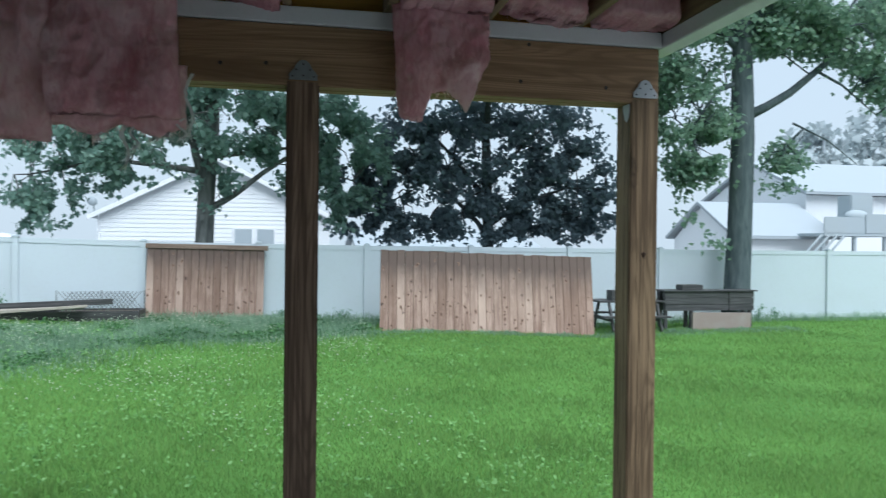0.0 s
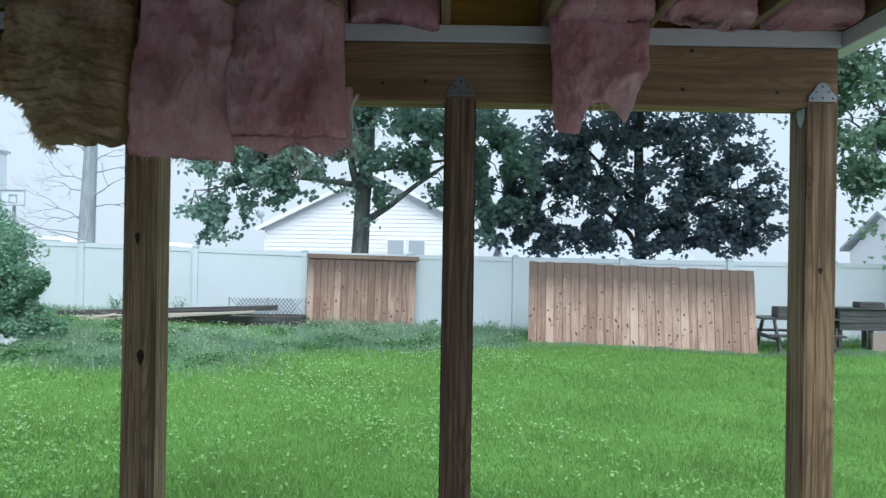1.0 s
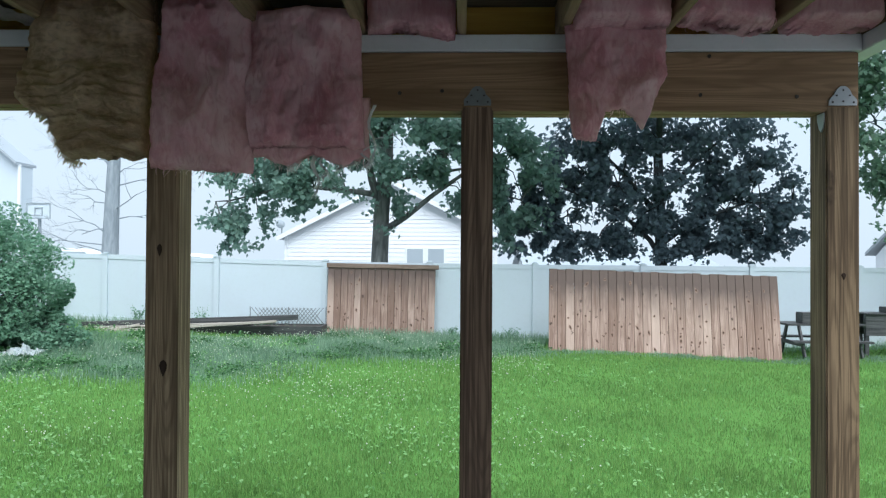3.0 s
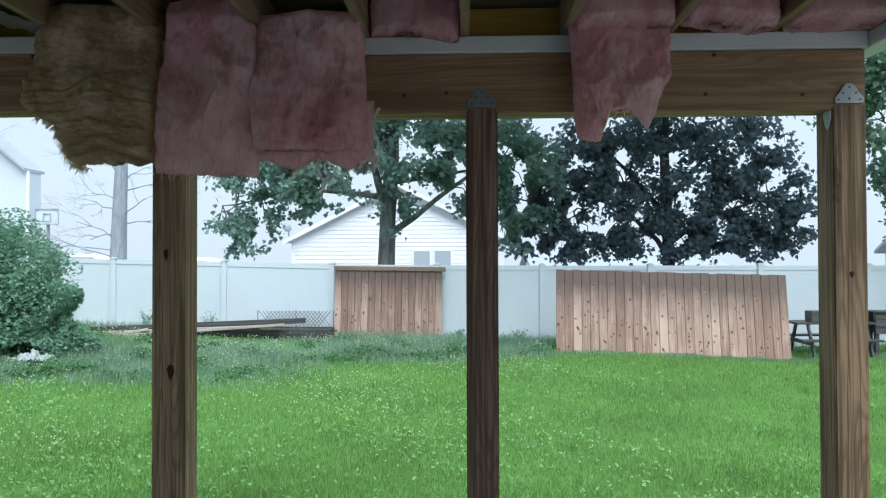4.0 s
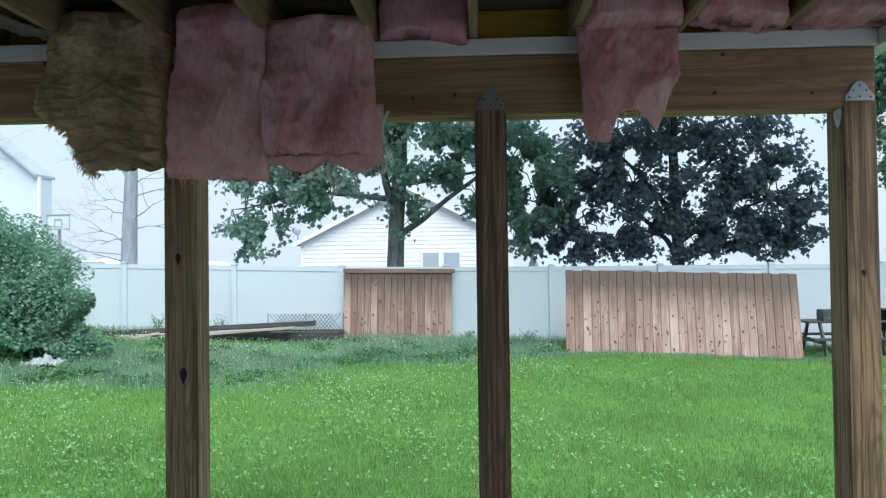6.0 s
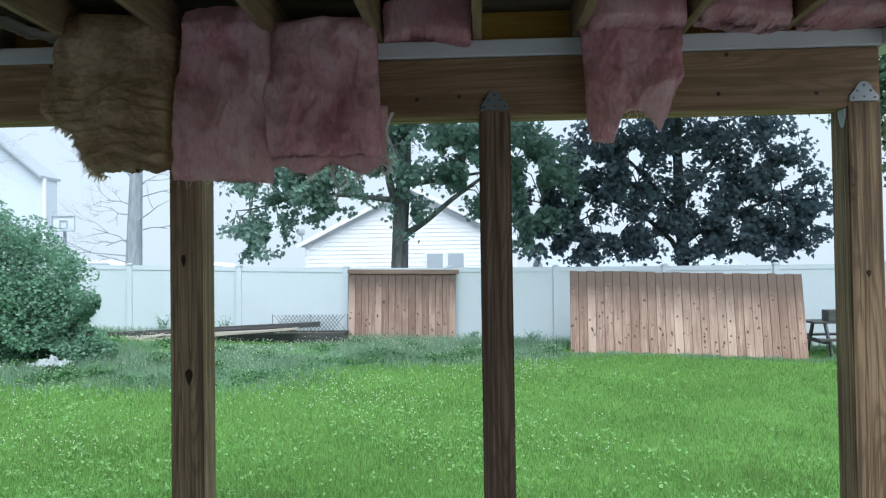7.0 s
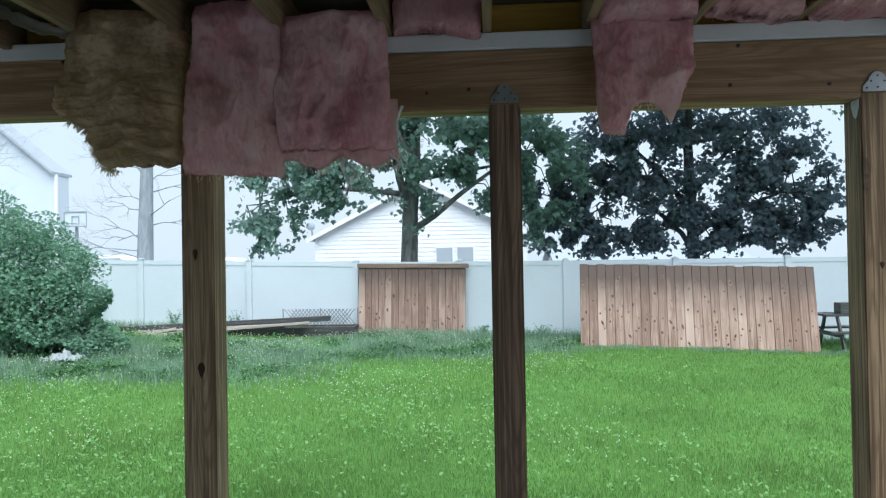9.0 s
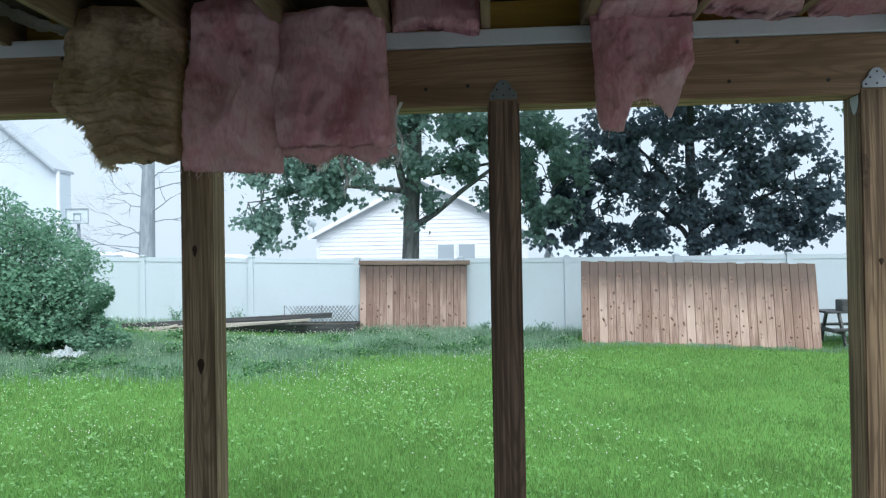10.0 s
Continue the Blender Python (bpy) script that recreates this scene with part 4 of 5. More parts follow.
mid_x = (HX0 + HX1) / 2
while zc < APEX - 0.05:
    inset = max(0.0, (zc + course - EAVE) / slope)
    a, b = HX0 + inset, HX1 - inset
    if b - a > 0.2:
        vs = [bm.verts.new(p) for p in ((a, HY0 - 0.018, zc), (b, HY0 - 0.018, zc), (b, HY0 - 0.002, zc + course), (a, HY0 - 0.002, zc + course), (a, HY0, zc), (b, HY0, zc))]
        bm.faces.new(vs[:4])
        bm.faces.new((vs[0], vs[4], vs[5], vs[1]))
    zc += course
part("siding", bm, SIDING, house, "white lap siding")
body = prism([(HX0, -0.8), (HX1, -0.8), (HX1, EAVE), (mid_x, APEX), (HX0, EAVE)], HY0, HY1)
part("wall", body, SIDING, house)
for s in (-1, 1):
    xe = mid_x + s * ((HX1 - HX0) / 2 + 0.35)
    ze = EAVE - 0.35 * slope
    out = [(xe, ze + 0.02), (mid_x, APEX + 0.02), (mid_x, APEX + 0.16), (xe, ze + 0.16)]
    part("roof", prism(out if s > 0 else out[::-1], HY0 - 0.28, HY1 + 0.3), PALE_ROOF, house, "pale shingled roof slope")
    face = [(xe, ze - 0.06), (mid_x, APEX - 0.06), (mid_x, APEX + 0.13), (xe, ze + 0.13)]
    part("fascia", prism(face if s > 0 else face[::-1], HY0 - 0.31, HY0 - 0.283), SIDING, house)
part("corner_trim", box(HX0 - 0.05, HX0 + 0.06, HY0 - 0.04, HY0 + 0.05, -0.6, EAVE - 0.02), SIDING, house)
for wx0, wx1 in ((-2.17, -1.52), (-1.315, -0.67)):
    win = part("window", box(wx0 - 0.07, wx1 + 0.07, HY0 - 0.05, HY0 + 0.03, 1.0, 2.34, 0.01), SIDING, house)
    part("pane", box(wx0, wx1, HY0 - 0.056, HY0 - 0.051, 1.08, 2.27), PANE, win, "grey window pane")
dish = bmesh.new()
bmesh.ops.create_uvsphere(dish, u_segments=20, v_segments=12, radius=0.27)
bmesh.ops.delete(dish, geom=[v for v in dish.verts if v.co.z > -0.18], context="VERTS")
dish.transform(pose(-7.25, 29.6, 3.28, -65, 15, 0) @ Matrix.Diagonal((1, 1, 0.6, 1)))
sat = thing("satellite_dish", (-7.25, 29.7, 2.9), "small grey satellite dish on the house eave", "satellite dish")
part("reflector", dish, MIST_WALL, sat, smooth=True)
part("arm", add_tube(bmesh.new(), [(-7.25, 29.75, 2.75), (-7.25, 29.7, 3.1), (-7.25, 29.66, 3.26)], [0.03, 0.03, 0.025], 8), HOOP_GREY, sat)


def plain_house(label, x0, x1, y0, y1, eave, apex, along_x, over=0.4, cladding=SIDING):
    """A far house, rain haze put into its pale colours: body, two roof slopes, windows."""
    h = thing("distant_house", ((x0 + x1) / 2, y0, -0.8), label, "house")
    if along_x:
        ym = (y0 + y1) / 2
        bm = prism([(y0, -1.6), (y1, -1.6), (y1, eave - 0.16), (ym, apex - 0.16), (y0, eave - 0.16)], -x1, -x0)
        bm.transform(Matrix.Rotation(radians(90), 4, "Z"))
        part("wall", bm, cladding, h)
        for s in (-1, 1):
            bm = bmesh.new()
            ye = ym + s * ((y1 - y0) / 2 + 0.4)
            add = [bm.verts.new(p) for p in ((x0 - 0.3, ye, eave), (x1 + 0.3, ye, eave), (x1 + 0.3, ym, apex), (x0 - 0.3, ym, apex))]
            low = [bm.verts.new(v.co - Vector((0, 0, 0.15))) for v in add]
            bm.faces.new(add)
            bm.faces.new(low[::-1])
            for i in range(4):
                bm.faces.new((add[i], low[i], low[(i + 1) % 4], add[(i + 1) % 4]))
            part("roof", bm, MIST_ROOF, h)
    else:
        xm = (x0 + x1) / 2
        part("wall", prism([(x0, -1.6), (x1, -1.6), (x1, eave), (xm, apex), (x0, eave)], y0, y1), cladding, h)
        for s in (-1, 1):
            xe = xm + s * ((x1 - x0) / 2 + over)
            ze = eave - over * (apex - eave) / ((x1 - x0) / 2)
            o = [(xe, ze + 0.02), (xm, apex + 0.02), (xm, apex + 0.2), (xe, ze + 0.2)]
            part("roof", prism(o if s > 0 else o[::-1], y0 - 0.4, y1 + 0.3), MIST_ROOF, h)
        part("corner_trim", box(x1 - 0.02, x1 + 0.14, y0 - 0.06, y0 + 0.1, -1.0, eave), SIDING, h)
    return h


plain_house("tall gabled house coloured pale for rain haze", -38.0, -27.6, 45, 46.5, 7.6, 11.9, False, 0.06, MIST_WALL)
plain_house("low house coloured pale for rain haze", 20.0, 25.0, 30.6, 36, 2.3, 4.0, True)
plain_house("two-storey house coloured pale for rain haze", 25.6, 36, 33, 42, 4.6, 6.6, True)
plain_house("low white house behind trees, coloured pale for rain haze", 3.5, 13.0, 38, 46, 1.5, 2.5, True)

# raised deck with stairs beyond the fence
deck = thing("raised_deck", (24.5, 29.5, -0.5), "raised deck with stairs, coloured pale grey for rain haze", "deck")
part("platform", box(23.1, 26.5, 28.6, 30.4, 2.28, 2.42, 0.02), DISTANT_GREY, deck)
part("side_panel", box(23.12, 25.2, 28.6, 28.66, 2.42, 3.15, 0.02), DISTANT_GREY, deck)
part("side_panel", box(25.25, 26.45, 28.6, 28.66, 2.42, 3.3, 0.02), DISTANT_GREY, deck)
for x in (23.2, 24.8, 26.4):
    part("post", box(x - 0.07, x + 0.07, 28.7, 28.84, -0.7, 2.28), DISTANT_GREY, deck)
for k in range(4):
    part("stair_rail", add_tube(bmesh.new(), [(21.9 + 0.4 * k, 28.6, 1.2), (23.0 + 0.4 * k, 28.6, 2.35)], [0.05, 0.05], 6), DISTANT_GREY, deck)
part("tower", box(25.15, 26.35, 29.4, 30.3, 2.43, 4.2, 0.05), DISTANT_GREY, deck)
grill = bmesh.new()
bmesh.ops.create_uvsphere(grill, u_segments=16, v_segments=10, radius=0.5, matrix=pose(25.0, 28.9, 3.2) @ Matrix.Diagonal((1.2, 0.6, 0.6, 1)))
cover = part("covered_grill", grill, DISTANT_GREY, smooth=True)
tagged(cover, "grey covered grill on the raised deck", "grill")

# basketball hoop
hoop = thing("basketball_hoop", (-13.95, 24, -0.25), "pale basketball backboard on a grey pole beyond the fence", "basketball hoop")
part("pole", add_tube(bmesh.new(), [(-14.0, 24.2, -0.3), (-14.0, 24.2, 2.7), (-13.95, 24.1, 3.2)], [0.06, 0.06, 0.05], 10), HOOP_GREY, hoop)
board = part("backboard", box(-14.3, -13.53, 23.98, 24.01, 3.12, 3.63, 0.005), ACRYLIC, hoop, "white translucent backboard")
bm = bmesh.new()
for a in ((-14.32, -13.51, 3.61, 3.64), (-14.32, -13.51, 3.11, 3.14), (-14.32, -14.29, 3.14, 3.61), (-13.54, -13.51, 3.14, 3.61), (-14.05, -13.78, 3.46, 3.49), (-14.05, -14.02, 3.2, 3.46), (-13.81, -13.78, 3.2, 3.46)):
    add_box(bm, a[0], a[1], 23.95, 23.975, a[2], a[3])
part("frame", bm, HOOP_GREY, board)
ring = bmesh.new()
ringpts = [(-13.915 + 0.14 * math.cos(a), 23.8 + 0.14 * math.sin(a), 3.22) for a in (2 * math.pi * k / 16 for k in range(17))]
part("rim", add_tube(ring, ringpts, [0.012] * 17, 6), HOOP_GREY, hoop)


def parked_car(x, y, top):
    c = thing("parked_car", (x, y, top - 1.5), "white car parked beyond the fence", "car", "parked cars")
    z = top - 1.5
    prof = [(-2.2, 0.3), (2.2, 0.3), (2.25, 0.75), (1.2, 0.95), (0.55, 1.42), (0.1, 1.5), (-0.9, 1.48), (-1.6, 1.0), (-2.2, 0.9)]
    body = prism([(x + px, z + pz) for px, pz in prof], y - 0.85, y + 0.85)
    bmesh.ops.bevel(body, geom=body.edges[:], offset=0.09, segments=3, affect="EDGES")
    part("body", body, CAR_WHITE, c, smooth=True)
    part("window", prism([(x - 1.3, z + 1.05), (x + 0.85, z + 1.05), (x + 0.42, z + 1.38), (x - 0.85, z + 1.4)], y - 0.865, y - 0.84), CAR_GLASS, c)
    for wx in (-1.35, 1.4):
        w = bmesh.new()
        bmesh.ops.create_cone(w, cap_ends=True, segments=20, radius1=0.32, radius2=0.32, depth=0.22, matrix=pose(x + wx, y - 0.78, z + 0.32, 90))
        part("wheel", w, SCREW, c)


parked_car(-13.2, 25.6, 2.16)
parked_car(-9.6, 26.6, 2.02)

# far trees, rain haze put into their leaf and bark colours
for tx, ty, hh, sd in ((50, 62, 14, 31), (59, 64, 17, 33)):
    tree("distant_tree", "distant tree coloured pale for rain haze", [(tx, ty, -1.5, 0.5), (tx, ty, hh * 0.4, 0.4), (tx, ty, hh * 0.9, 0.1)],
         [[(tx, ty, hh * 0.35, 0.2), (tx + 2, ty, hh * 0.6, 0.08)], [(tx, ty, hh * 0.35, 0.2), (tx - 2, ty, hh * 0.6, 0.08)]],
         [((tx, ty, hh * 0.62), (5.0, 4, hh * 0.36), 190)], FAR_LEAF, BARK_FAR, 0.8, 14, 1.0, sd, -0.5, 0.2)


# ---- yard things ----
def board_between(name, a, b, wide, thick, mat, label, category="board", group="stacked boards", turn=0):
    a, b = Vector(a), Vector(b)
    d = b - a
    ob = part(name, box(-d.length / 2, d.length / 2, -wide / 2, wide / 2, -thick / 2, thick / 2, 0.004), mat)
    ob.matrix_world = Matrix.Translation((a + b) / 2) @ d.to_track_quat("X", "Z").to_matrix().to_4x4() @ pose(0, 0, 0, turn)
    return tagged(ob, label, category, group)


board_between("timber_board", (-8.3, 16.2, 0.37), (-3.5, 16.1, 0.57), 0.14, 0.11, DARK_WOOD, "long dark wet timber on the pile")
board_between("timber_board", (-8.1, 16.0, 0.31), (-4.0, 15.95, 0.47), 0.14, 0.05, GREY_WOOD, "long grey weathered board in the pile")
board_between("timber_board", (-8.3, 15.6, 0.22), (-3.9, 15.85, 0.50), 0.10, 0.05, GREY_WOOD, "pale board slanting across the pile")
board_between("timber_board", (-7.95, 15.5, 0.22), (-6.9, 15.9, 0.40), 0.09, 0.05, GREY_WOOD, "short pale board propped on the pile")
board_between("timber_board", (-7.9, 16.35, 0.32), (-4.6, 16.4, 0.34), 0.2, 0.16, DARK_WOOD, "dark wet timber under the pile")
bed = thing("raised_bed", (-3.9, 16.45, 0.15), "low dark timber raised bed filled with soil", "raised bed")
part("side_board", box(-5.9, -2.98, 16.1, 16.16, 0.1, 0.37, 0.01), DARK_WOOD, bed)
part("side_board", box(-5.9, -2.98, 16.74, 16.8, 0.1, 0.37, 0.01), DARK_WOOD, bed)
part("end_board", box(-5.9, -5.85, 16.163, 16.737, 0.1, 0.37, 0.01), DARK_WOOD, bed)
part("end_board", box(-3.03, -2.98, 16.163, 16.737, 0.1, 0.37, 0.01), DARK_WOOD, bed)
part("soil", box(-5.847, -3.033, 16.166, 16.734, 0.1, 0.34, 0.02), SOIL, bed)
mesh_fence = thing("wire_mesh", (-3.9, 16.9, 0.35), "strip of diamond wire mesh standing by the raised bed", "wire mesh")
for z0, z1, sgn in ((0.36, 0.72, 1), (0.36, 0.72, -1)):
    bm = bmesh.new()
    for k in range(-4, 26):
        xs = -4.75 + k * 0.085
        a, b = (xs, 16.9, z0), (xs + 0.30, 16.9, z1)
        if sgn < 0:
            a, b = (xs + 0.30, 16.905, z0), (xs, 16.905, z1)
        if -4.78 < min(a[0], b[0]) and max(a[0], b[0]) < -3.02:
            add_tube(bm, [a, b], [0.009, 0.009], 4)
    part("lattice", bm, WIRE, mesh_fence)["kind"] = "stuff"
for x in (-4.78, -3.9, -3.03):
    part("stake", box(x - 0.01, x + 0.01, 16.895, 16.915, 0.1, 0.74), WIRE, mesh_fence)

# crumpled plastic by the shrub
bm = bmesh.new()
bmesh.ops.create_grid(bm, x_segments=36, y_segments=22, size=0.5)
for v in bm.verts:
    e = max(abs(v.co.x), abs(v.co.y)) * 2
    v.co = Vector((-7.0 + v.co.x * 0.6, 11.8 + v.co.y * 0.45, on_ground(-7.0, 11.8) + 0.07 + 0.16 * (1 - e) * (0.6 + noise.noise(v.co * 6)) + 0.09 * abs(noise.noise(v.co * 11))))
sheet = part("plastic_sheet", bm, PLASTIC, smooth=False)
tagged(sheet, "crumpled white plastic sheet lying in the weeds", "plastic sheet")

# picnic table and dark bench by the tall tree
table = thing("picnic_table", (7.6, 15.8, -0.03), "dark wet wooden picnic table", "table")
for k in range(5):
    part("top_board", box(6.78, 8.38, 15.45 + 0.145 * k, 15.585 + 0.145 * k, 0.53, 0.57, 0.005), DARK_WOOD, table)
for y0 in (15.15, 16.35):
    part("seat_board", box(6.78, 8.38, y0, y0 + 0.24, 0.20, 0.24, 0.005), DARK_WOOD, table)
for x in (7.0, 8.15):
    part("cross_bar", box(x - 0.02, x + 0.02, 15.2, 16.55, 0.12, 0.2), DARK_WOOD, table)
    for s in (-1, 1):
        part("leg", box(-0.02, 0.02, -0.045, 0.045, 0, 0.72, 0.003, Matrix.Translation((x + 0.045, 15.8 + s * 0.55, -0.1)) @ pose(0, 0, 0, s * 24)), DARK_WOOD, table)
crate1 = part("storage_box", box(7.1, 7.5, 15.5, 15.8, 0.572, 0.80, 0.012), DARK_WOOD)
tagged(crate1, "small dark box on the picnic table", "box")
planter = thing("planter_bench", (9.5, 15.8, -0.05), "long dark wooden planter on legs by the tall tree", "planter")
for k in range(3):
    part("side_board", box(8.4, 10.0, 15.5, 15.535, 0.33 + 0.147 * k, 0.47 + 0.147 * k, 0.004), DARK_WOOD, planter)
    part("side_board", box(10.02, 10.66, 15.5, 15.535, 0.33 + 0.147 * k, 0.47 + 0.147 * k, 0.004), DARK_WOOD, planter)
part("top_board", box(8.35, 10.72, 15.45, 15.95, 0.772, 0.8, 0.005), DARK_WOOD, planter)
part("back_board", box(8.4, 10.66, 15.86, 15.9, 0.33, 0.768, 0.004), DARK_WOOD, planter)
for x in (8.45, 9.1, 10.6):
    for y in (15.56, 15.8):
        part("leg", box(x - 0.04, x + 0.04, y - 0.02, y + 0.06, -0.12, 0.768, 0.004), DARK_WOOD, planter)
crate2 = part("storage_box", box(8.85, 9.38, 15.55, 15.85, 0.803, 0.92, 0.012), DARK_WOOD)
tagged(crate2, "flat dark box on the planter", "box")
pb = board_between("plain_board", (8.98, 15.32, 0.11), (10.45, 15.32, 0.09), 0.05, 0.40, PINK_BOARD, "pale damp board standing on edge in the grass", "board", "")


# ---- grass and weeds ----
def blade_field(name, label, xs, ys, heights, widths, material, seed, bend=0.5):
    """Bent blades of grass, three triangles each."""
    r = np.random.RandomState(seed)
    n = len(xs)
    zs = ground_z(xs, ys)
    yaw = r.uniform(0, 2 * np.pi, n)
    face = r.uniform(-0.9, 0.9, n)
    lean = heights * bend * r.uniform(0.1, 1.0, n)
    wx, wy = np.cos(face) * widths / 2, np.sin(face) * widths / 2
    dx, dy = np.cos(yaw) * lean, np.sin(yaw) * lean
    b = np.stack([xs, ys, zs - 0.01], -1)
    mid = np.stack([xs + dx * 0.35, ys + dy * 0.35, zs + heights * 0.6], -1)
    tip = np.stack([xs + dx, ys + dy, zs + heights], -1)
    wv = np.stack([wx, wy, np.zeros(n)], -1)
    v = np.stack([b - wv, b + wv, mid - 0.75 * wv, mid + 0.75 * wv, tip], 1).reshape(-1, 3)
    o = (np.arange(n) * 5)[:, None]
    f = np.concatenate([o + np.array([0, 1, 3]), o + np.array([0, 3, 2]), o + np.array([2, 3, 4])], 1).reshape(-1, 3)
    ob = part(name, rows_mesh(name, v, f), material)
    return tagged(ob, label, "grass", kind="stuff")


def weedy(x, y):
    """Where the tall weeds stand: beyond a wavering line towards the fence."""
    line = np.interp(x, (-12, -7, -3.6, -2.7, -1, 2), (10.2, 10.5, 10.7, 12.3, 13.6, 14.3)) + 0.3 * np.sin(x * 1.9) + 0.2 * np.sin(x * 4.3 + 1)
    return (y > line) & (x < 1.6) & (y < 17.1) & ((x > -2.9) | (y < 15.3))


r = np.random.RandomState(77)
n = 210000
d = 4.4 * np.exp(r.uniform(0, 1, n) * math.log(17.1 / 4.4))
gx_ = d * r.uniform(-0.86, 1.02, n) + 0.1
patch = 0.75 + 0.25 * np.sin(gx_ * 1.7 + 0.6 * d) * np.sin(d * 2.3)
keep = ~weedy(gx_, d)
hts = (0.035 + 0.05 * r.uniform(0, 1, n) ** 1.6) * patch * (0.8 + d / 30)
blade_field("lawn_grass", "short wet bright green lawn grass", gx_[keep], d[keep], hts[keep], (0.0024 + 0.0006 * d)[keep], GRASS, 5, 0.7)

n = 110000
wx_, wy_ = r.uniform(-12.5, 2.6, n), r.uniform(9.2, 17.05, n)
k = weedy(wx_ + r.normal(0, 0.6, n), wy_ - r.uniform(-0.7, 0.5, n)) & ((wx_ < 1.75) | (wy_ < 14.9) | (wy_ > 15.7))
wx_, wy_ = wx_[k], wy_[k]
hts = r.uniform(0.08, 0.25, len(wx_)) * np.where((wx_ < -2.9) & (wy_ > 13.6), 0.6, 1.0) * (0.75 + 0.35 * np.sin(wx_ * 2.3) * np.sin(wy_ * 1.9))
blade_field("tall_weeds", "tall dark green weeds along the fence", wx_, wy_, hts, r.uniform(0.005, 0.011, len(wx_)), TALL, 6, 0.6)

# leafy plants between the blades, thickest along the mown edge
n = 30000
lx_, ly_ = r.uniform(-11.5, 2.2, n), r.uniform(9.6, 16.0, n)
inside = weedy(lx_ + r.normal(0, 0.12, n), ly_)
edge_in = inside & ~weedy(lx_, ly_ - 0.9)
clump = np.sin(lx_ * 3.1 + ly_) * np.sin(ly_ * 2.7 - lx_) + 0.4 * np.sin(lx_ * 9.1) * np.sin(ly_ * 7.7)
k = (edge_in & (clump > -0.45)) | (inside & (clump > 0.75))
lx_, ly_, tall_ = lx_[k], ly_[k], np.clip(0.10 + 0.09 * clump[k], 0.04, 0.2)
lpts = np.repeat(np.stack([lx_, ly_, ground_z(lx_, ly_)], -1), 3, 0) + np.stack([r.normal(0, 0.04, 3 * len(lx_)), r.normal(0, 0.04, 3 * len(lx_)), r.uniform(0.1, 1, 3 * len(lx_)) * np.repeat(tall_, 3)], -1)
BROAD = np.array([(0, 0, 0), (0.22, 0.2, 0.02), (0.27, 0.55, 0.03), (0.12, 0.92, 0), (-0.12, 0.92, 0), (-0.27, 0.55, 0.03), (-0.22, 0.2, 0.02)])
v, f = scatter_leaves(lpts, r.uniform(0.03, 0.075, len(lpts)), 16, 0.1, BROAD)
low_weeds = part("low_weeds", rows_mesh("low_weeds", v, f), WEED)
tagged(low_weeds, "low dark leafy weeds along the mown edge", "weeds", kind="stuff")

# a fringe of taller grass where nobody mows: at the fence foot and round the panels
n = 9000
fx_ = np.concatenate([r.uniform(-12, 24, n), r.uniform(1.7, 6.8, 3500), r.uniform(6.6, 11.4, 4500)])
fy_ = np.concatenate([16.75 + r.normal(0, 0.16, n), 14.95 + r.normal(0, 0.13, 3500), 15.1 + r.normal(0, 0.25, 4500)])
fy_ = np.minimum(fy_, 17.1)
blade_field("grass_fringe", "unmown grass at the foot of the fence and panels", fx_, fy_, np.where(fy_ > 15.9, r.uniform(0.06, 0.26, len(fx_)), r.uniform(0.02, 0.10, len(fx_)) * (0.7 + 0.5 * np.sin(fx_ * 7.3) * np.sin(fx_ * 2.9))), r.uniform(0.007, 0.013, len(fx_)), TALL, 8, 0.6)

# clover and broad pale weeds scattered over one side of the lawn
n = 5500
d = 5.0 * np.exp(r.uniform(0, 1, n) ** 0.8 * math.log(14.5 / 5.0))
cx_ = d * r.uniform(-0.8, 0.55, n)
dens = np.sin(cx_ * 1.1 + 2) * np.sin(d * 0.9) + 0.5 * np.sin(cx_ * 3.7 + d * 2.2) - 0.16 * (cx_ + 1.5)
k = dens > r.uniform(-0.6, 1.1, n)
cx_, cd = cx_[k], d[k]
pts = np.stack([cx_, cd, ground_z(cx_, cd) + r.uniform(0.05, 0.10, len(cx_))], -1)
OVAL = np.array([(0, 0, 0), (0.22, 0.2, 0.02), (0.27, 0.55, 0.03), (0.12, 0.92, 0), (0, 1.0, -0.03), (-0.12, 0.92, 0), (-0.27, 0.55, 0.03), (-0.22, 0.2, 0.02)])
pts3 = np.repeat(pts, 3, 0) + r.normal(0, 0.012, (len(pts) * 3, 3)) * (1, 1, 0.3)
v, f = scatter_leaves(pts3, r.uniform(0.02, 0.045, len(pts3)) * np.repeat(0.75 + cd / 25, 3), 12, -0.1, OVAL)
clover = part("clover", rows_mesh("clover", v, f), CLOVER)
tagged(clover, "pale green clover leaves scattered in the lawn", "clover", kind="stuff")

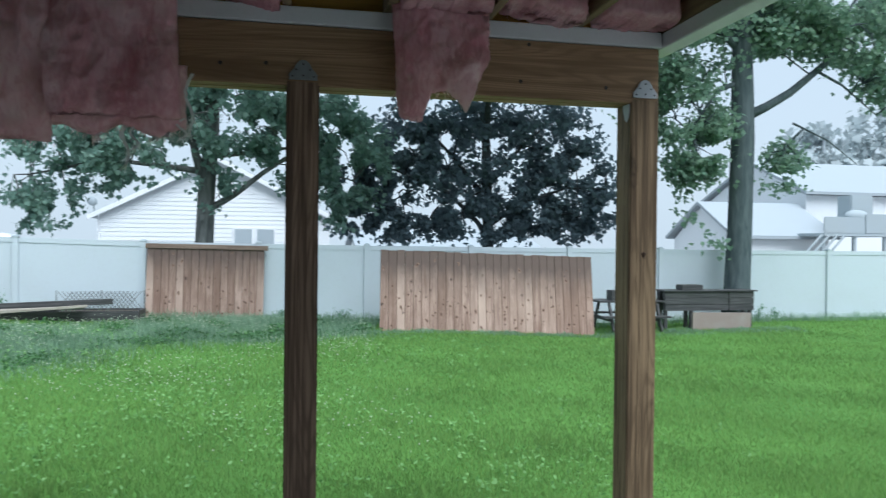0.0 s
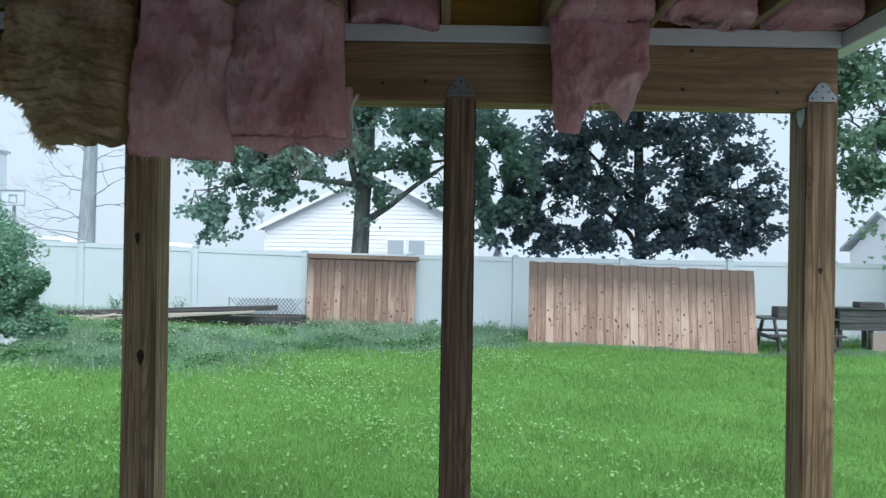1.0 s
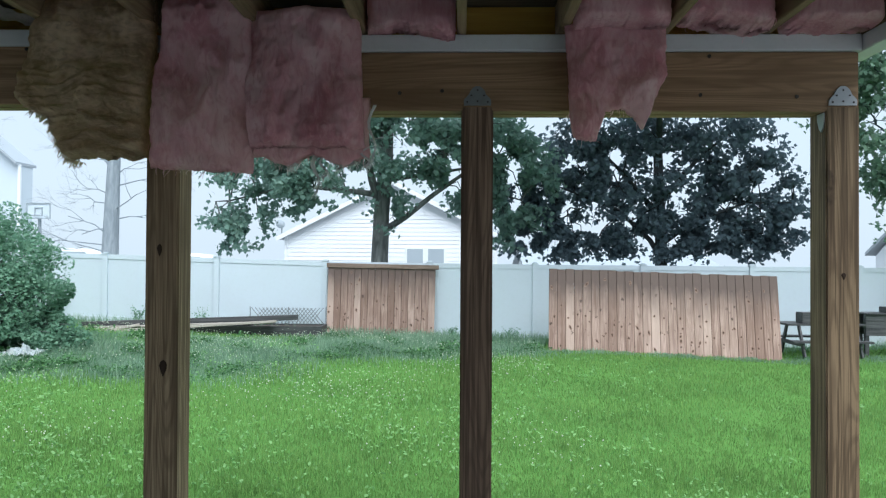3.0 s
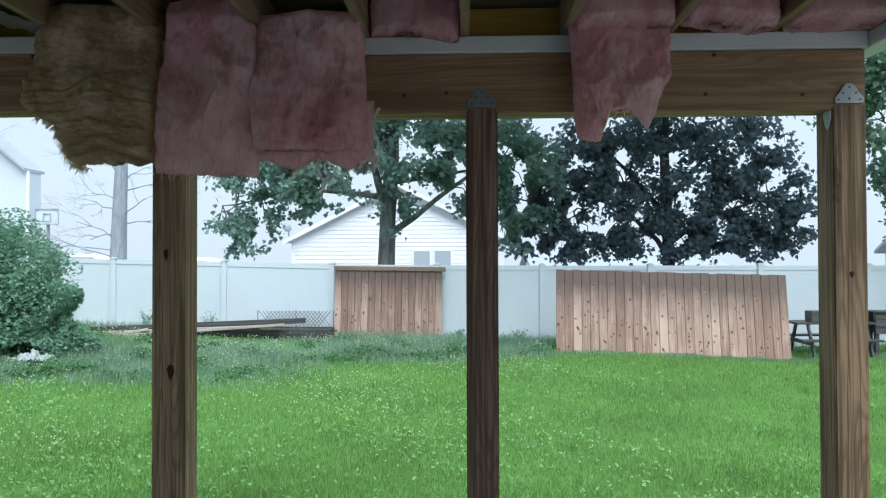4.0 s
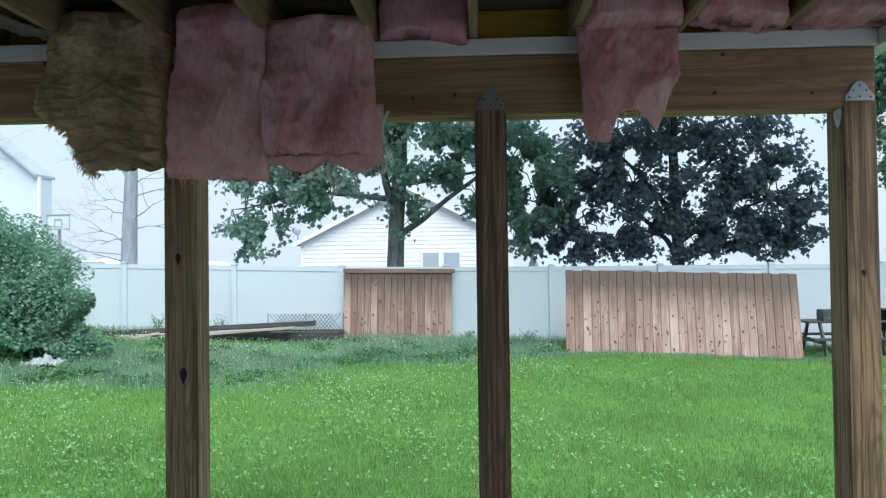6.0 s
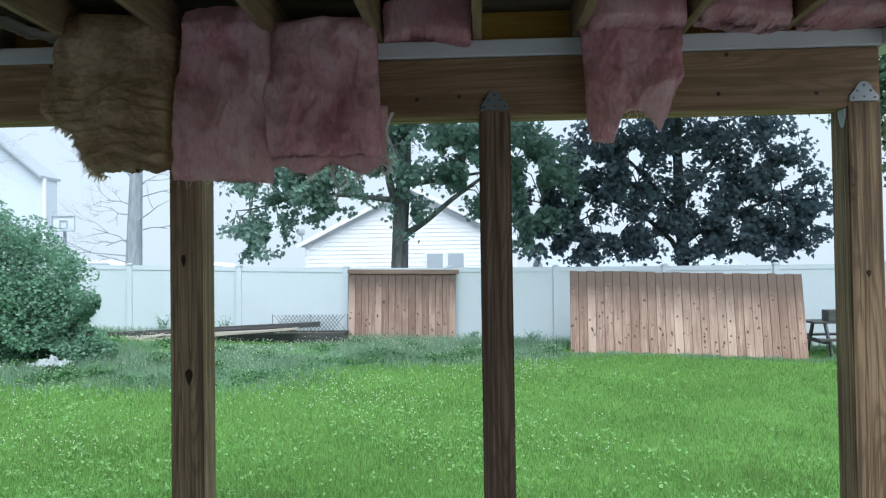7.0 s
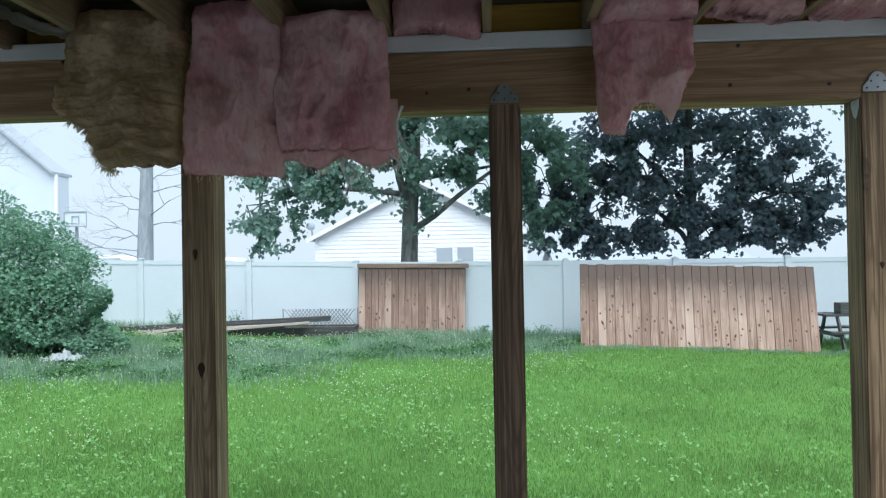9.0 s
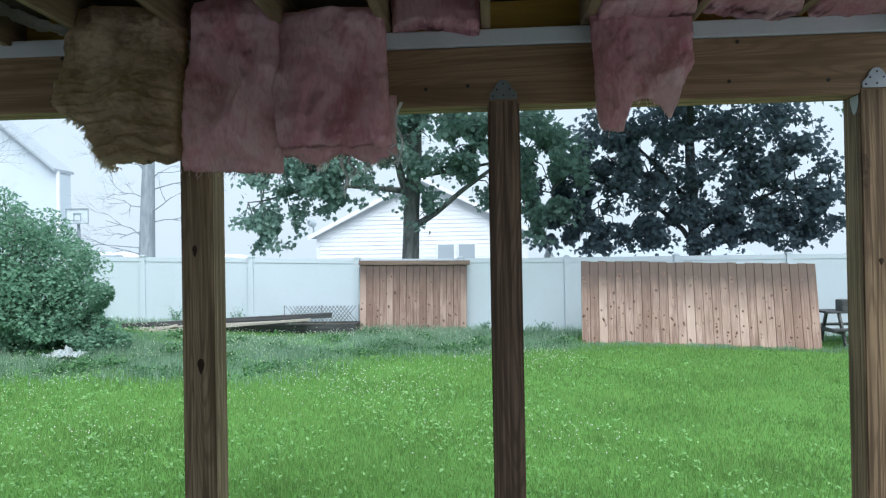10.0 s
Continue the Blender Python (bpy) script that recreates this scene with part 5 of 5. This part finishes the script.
rosettes, sizes = [], []
for k in range(300):
    dd = 5 * math.exp(r.uniform() ** 0.8 * math.log(2.7))
    x = dd * (r.uniform(-0.75, 0.3) if k % 5 else r.uniform(0, 0.7))
    for q in range(r.randint(4, 9)):
        rosettes.append((x + r.normal(0, 0.05), dd + r.normal(0, 0.05), on_ground(x, dd) + r.uniform(0.03, 0.10)))
        sizes.append(r.uniform(0.022, 0.045))
v, f = scatter_leaves(np.array(rosettes), np.array(sizes), 14, -0.25, OVAL * np.array((1.15, 1, 1)))
weeds = part("broadleaf_weeds", rows_mesh("broadleaf", v, f), CLOVER)
tagged(weeds, "clumps of broad pale-leaved lawn weeds", "weeds", kind="stuff")

heads = [(x, y) for x, y in zip(r.uniform(-10.5, 1.5, 6500), 6 + 9.8 * r.uniform(0, 1, 6500) ** 0.6) if math.sin(x * 1.3 + 1) * math.sin(y * 1.1) + 0.04 * (y - 9) > r.uniform(-0.5, 0.8)]
hv, hf = [], []
OCT = np.array([(1, 0, 0), (0, 1, 0), (-1, 0, 0), (0, -1, 0), (0, 0, 1), (0, 0, -1)])
TRI = np.array([(0, 1, 4), (1, 2, 4), (2, 3, 4), (3, 0, 4), (1, 0, 5), (2, 1, 5), (3, 2, 5), (0, 3, 5)])
for k, (x, y) in enumerate(heads):
    tall = 0.22 if weedy(np.float64(x), np.float64(y)) else 0.09
    hv.append(OCT * r.uniform(0.006, 0.011) + np.array((x, y, on_ground(x, y) + tall * r.uniform(0.7, 1.2))))
    hf.append(TRI + 6 * k)
flowers = part("clover_flowers", rows_mesh("flowers", np.concatenate(hv), np.concatenate(hf)), FLOWER)
tagged(flowers, "small whitish clover flower heads in the grass", "flowers", kind="stuff")

# darker tufts where the mower missed
tufts = [(2.4, 6.6), (1.1, 7.4), (3.9, 8.8), (0.4, 10.5), (4.9, 10.9), (-1.6, 5.9), (2.9, 12.3), (6.8, 9.6), (9.1, 12.2), (-3.4, 8.2)]
tx_ = np.concatenate([x + r.normal(0, 0.07, 60) for x, y in tufts])
ty_ = np.concatenate([y + r.normal(0, 0.07, 60) for x, y in tufts])
blade_field("grass_tufts", "darker tufts of coarse grass in the lawn", tx_, ty_, r.uniform(0.06, 0.12, len(tx_)), r.uniform(0.004, 0.008, len(tx_)), GRASS, 18, 0.7)
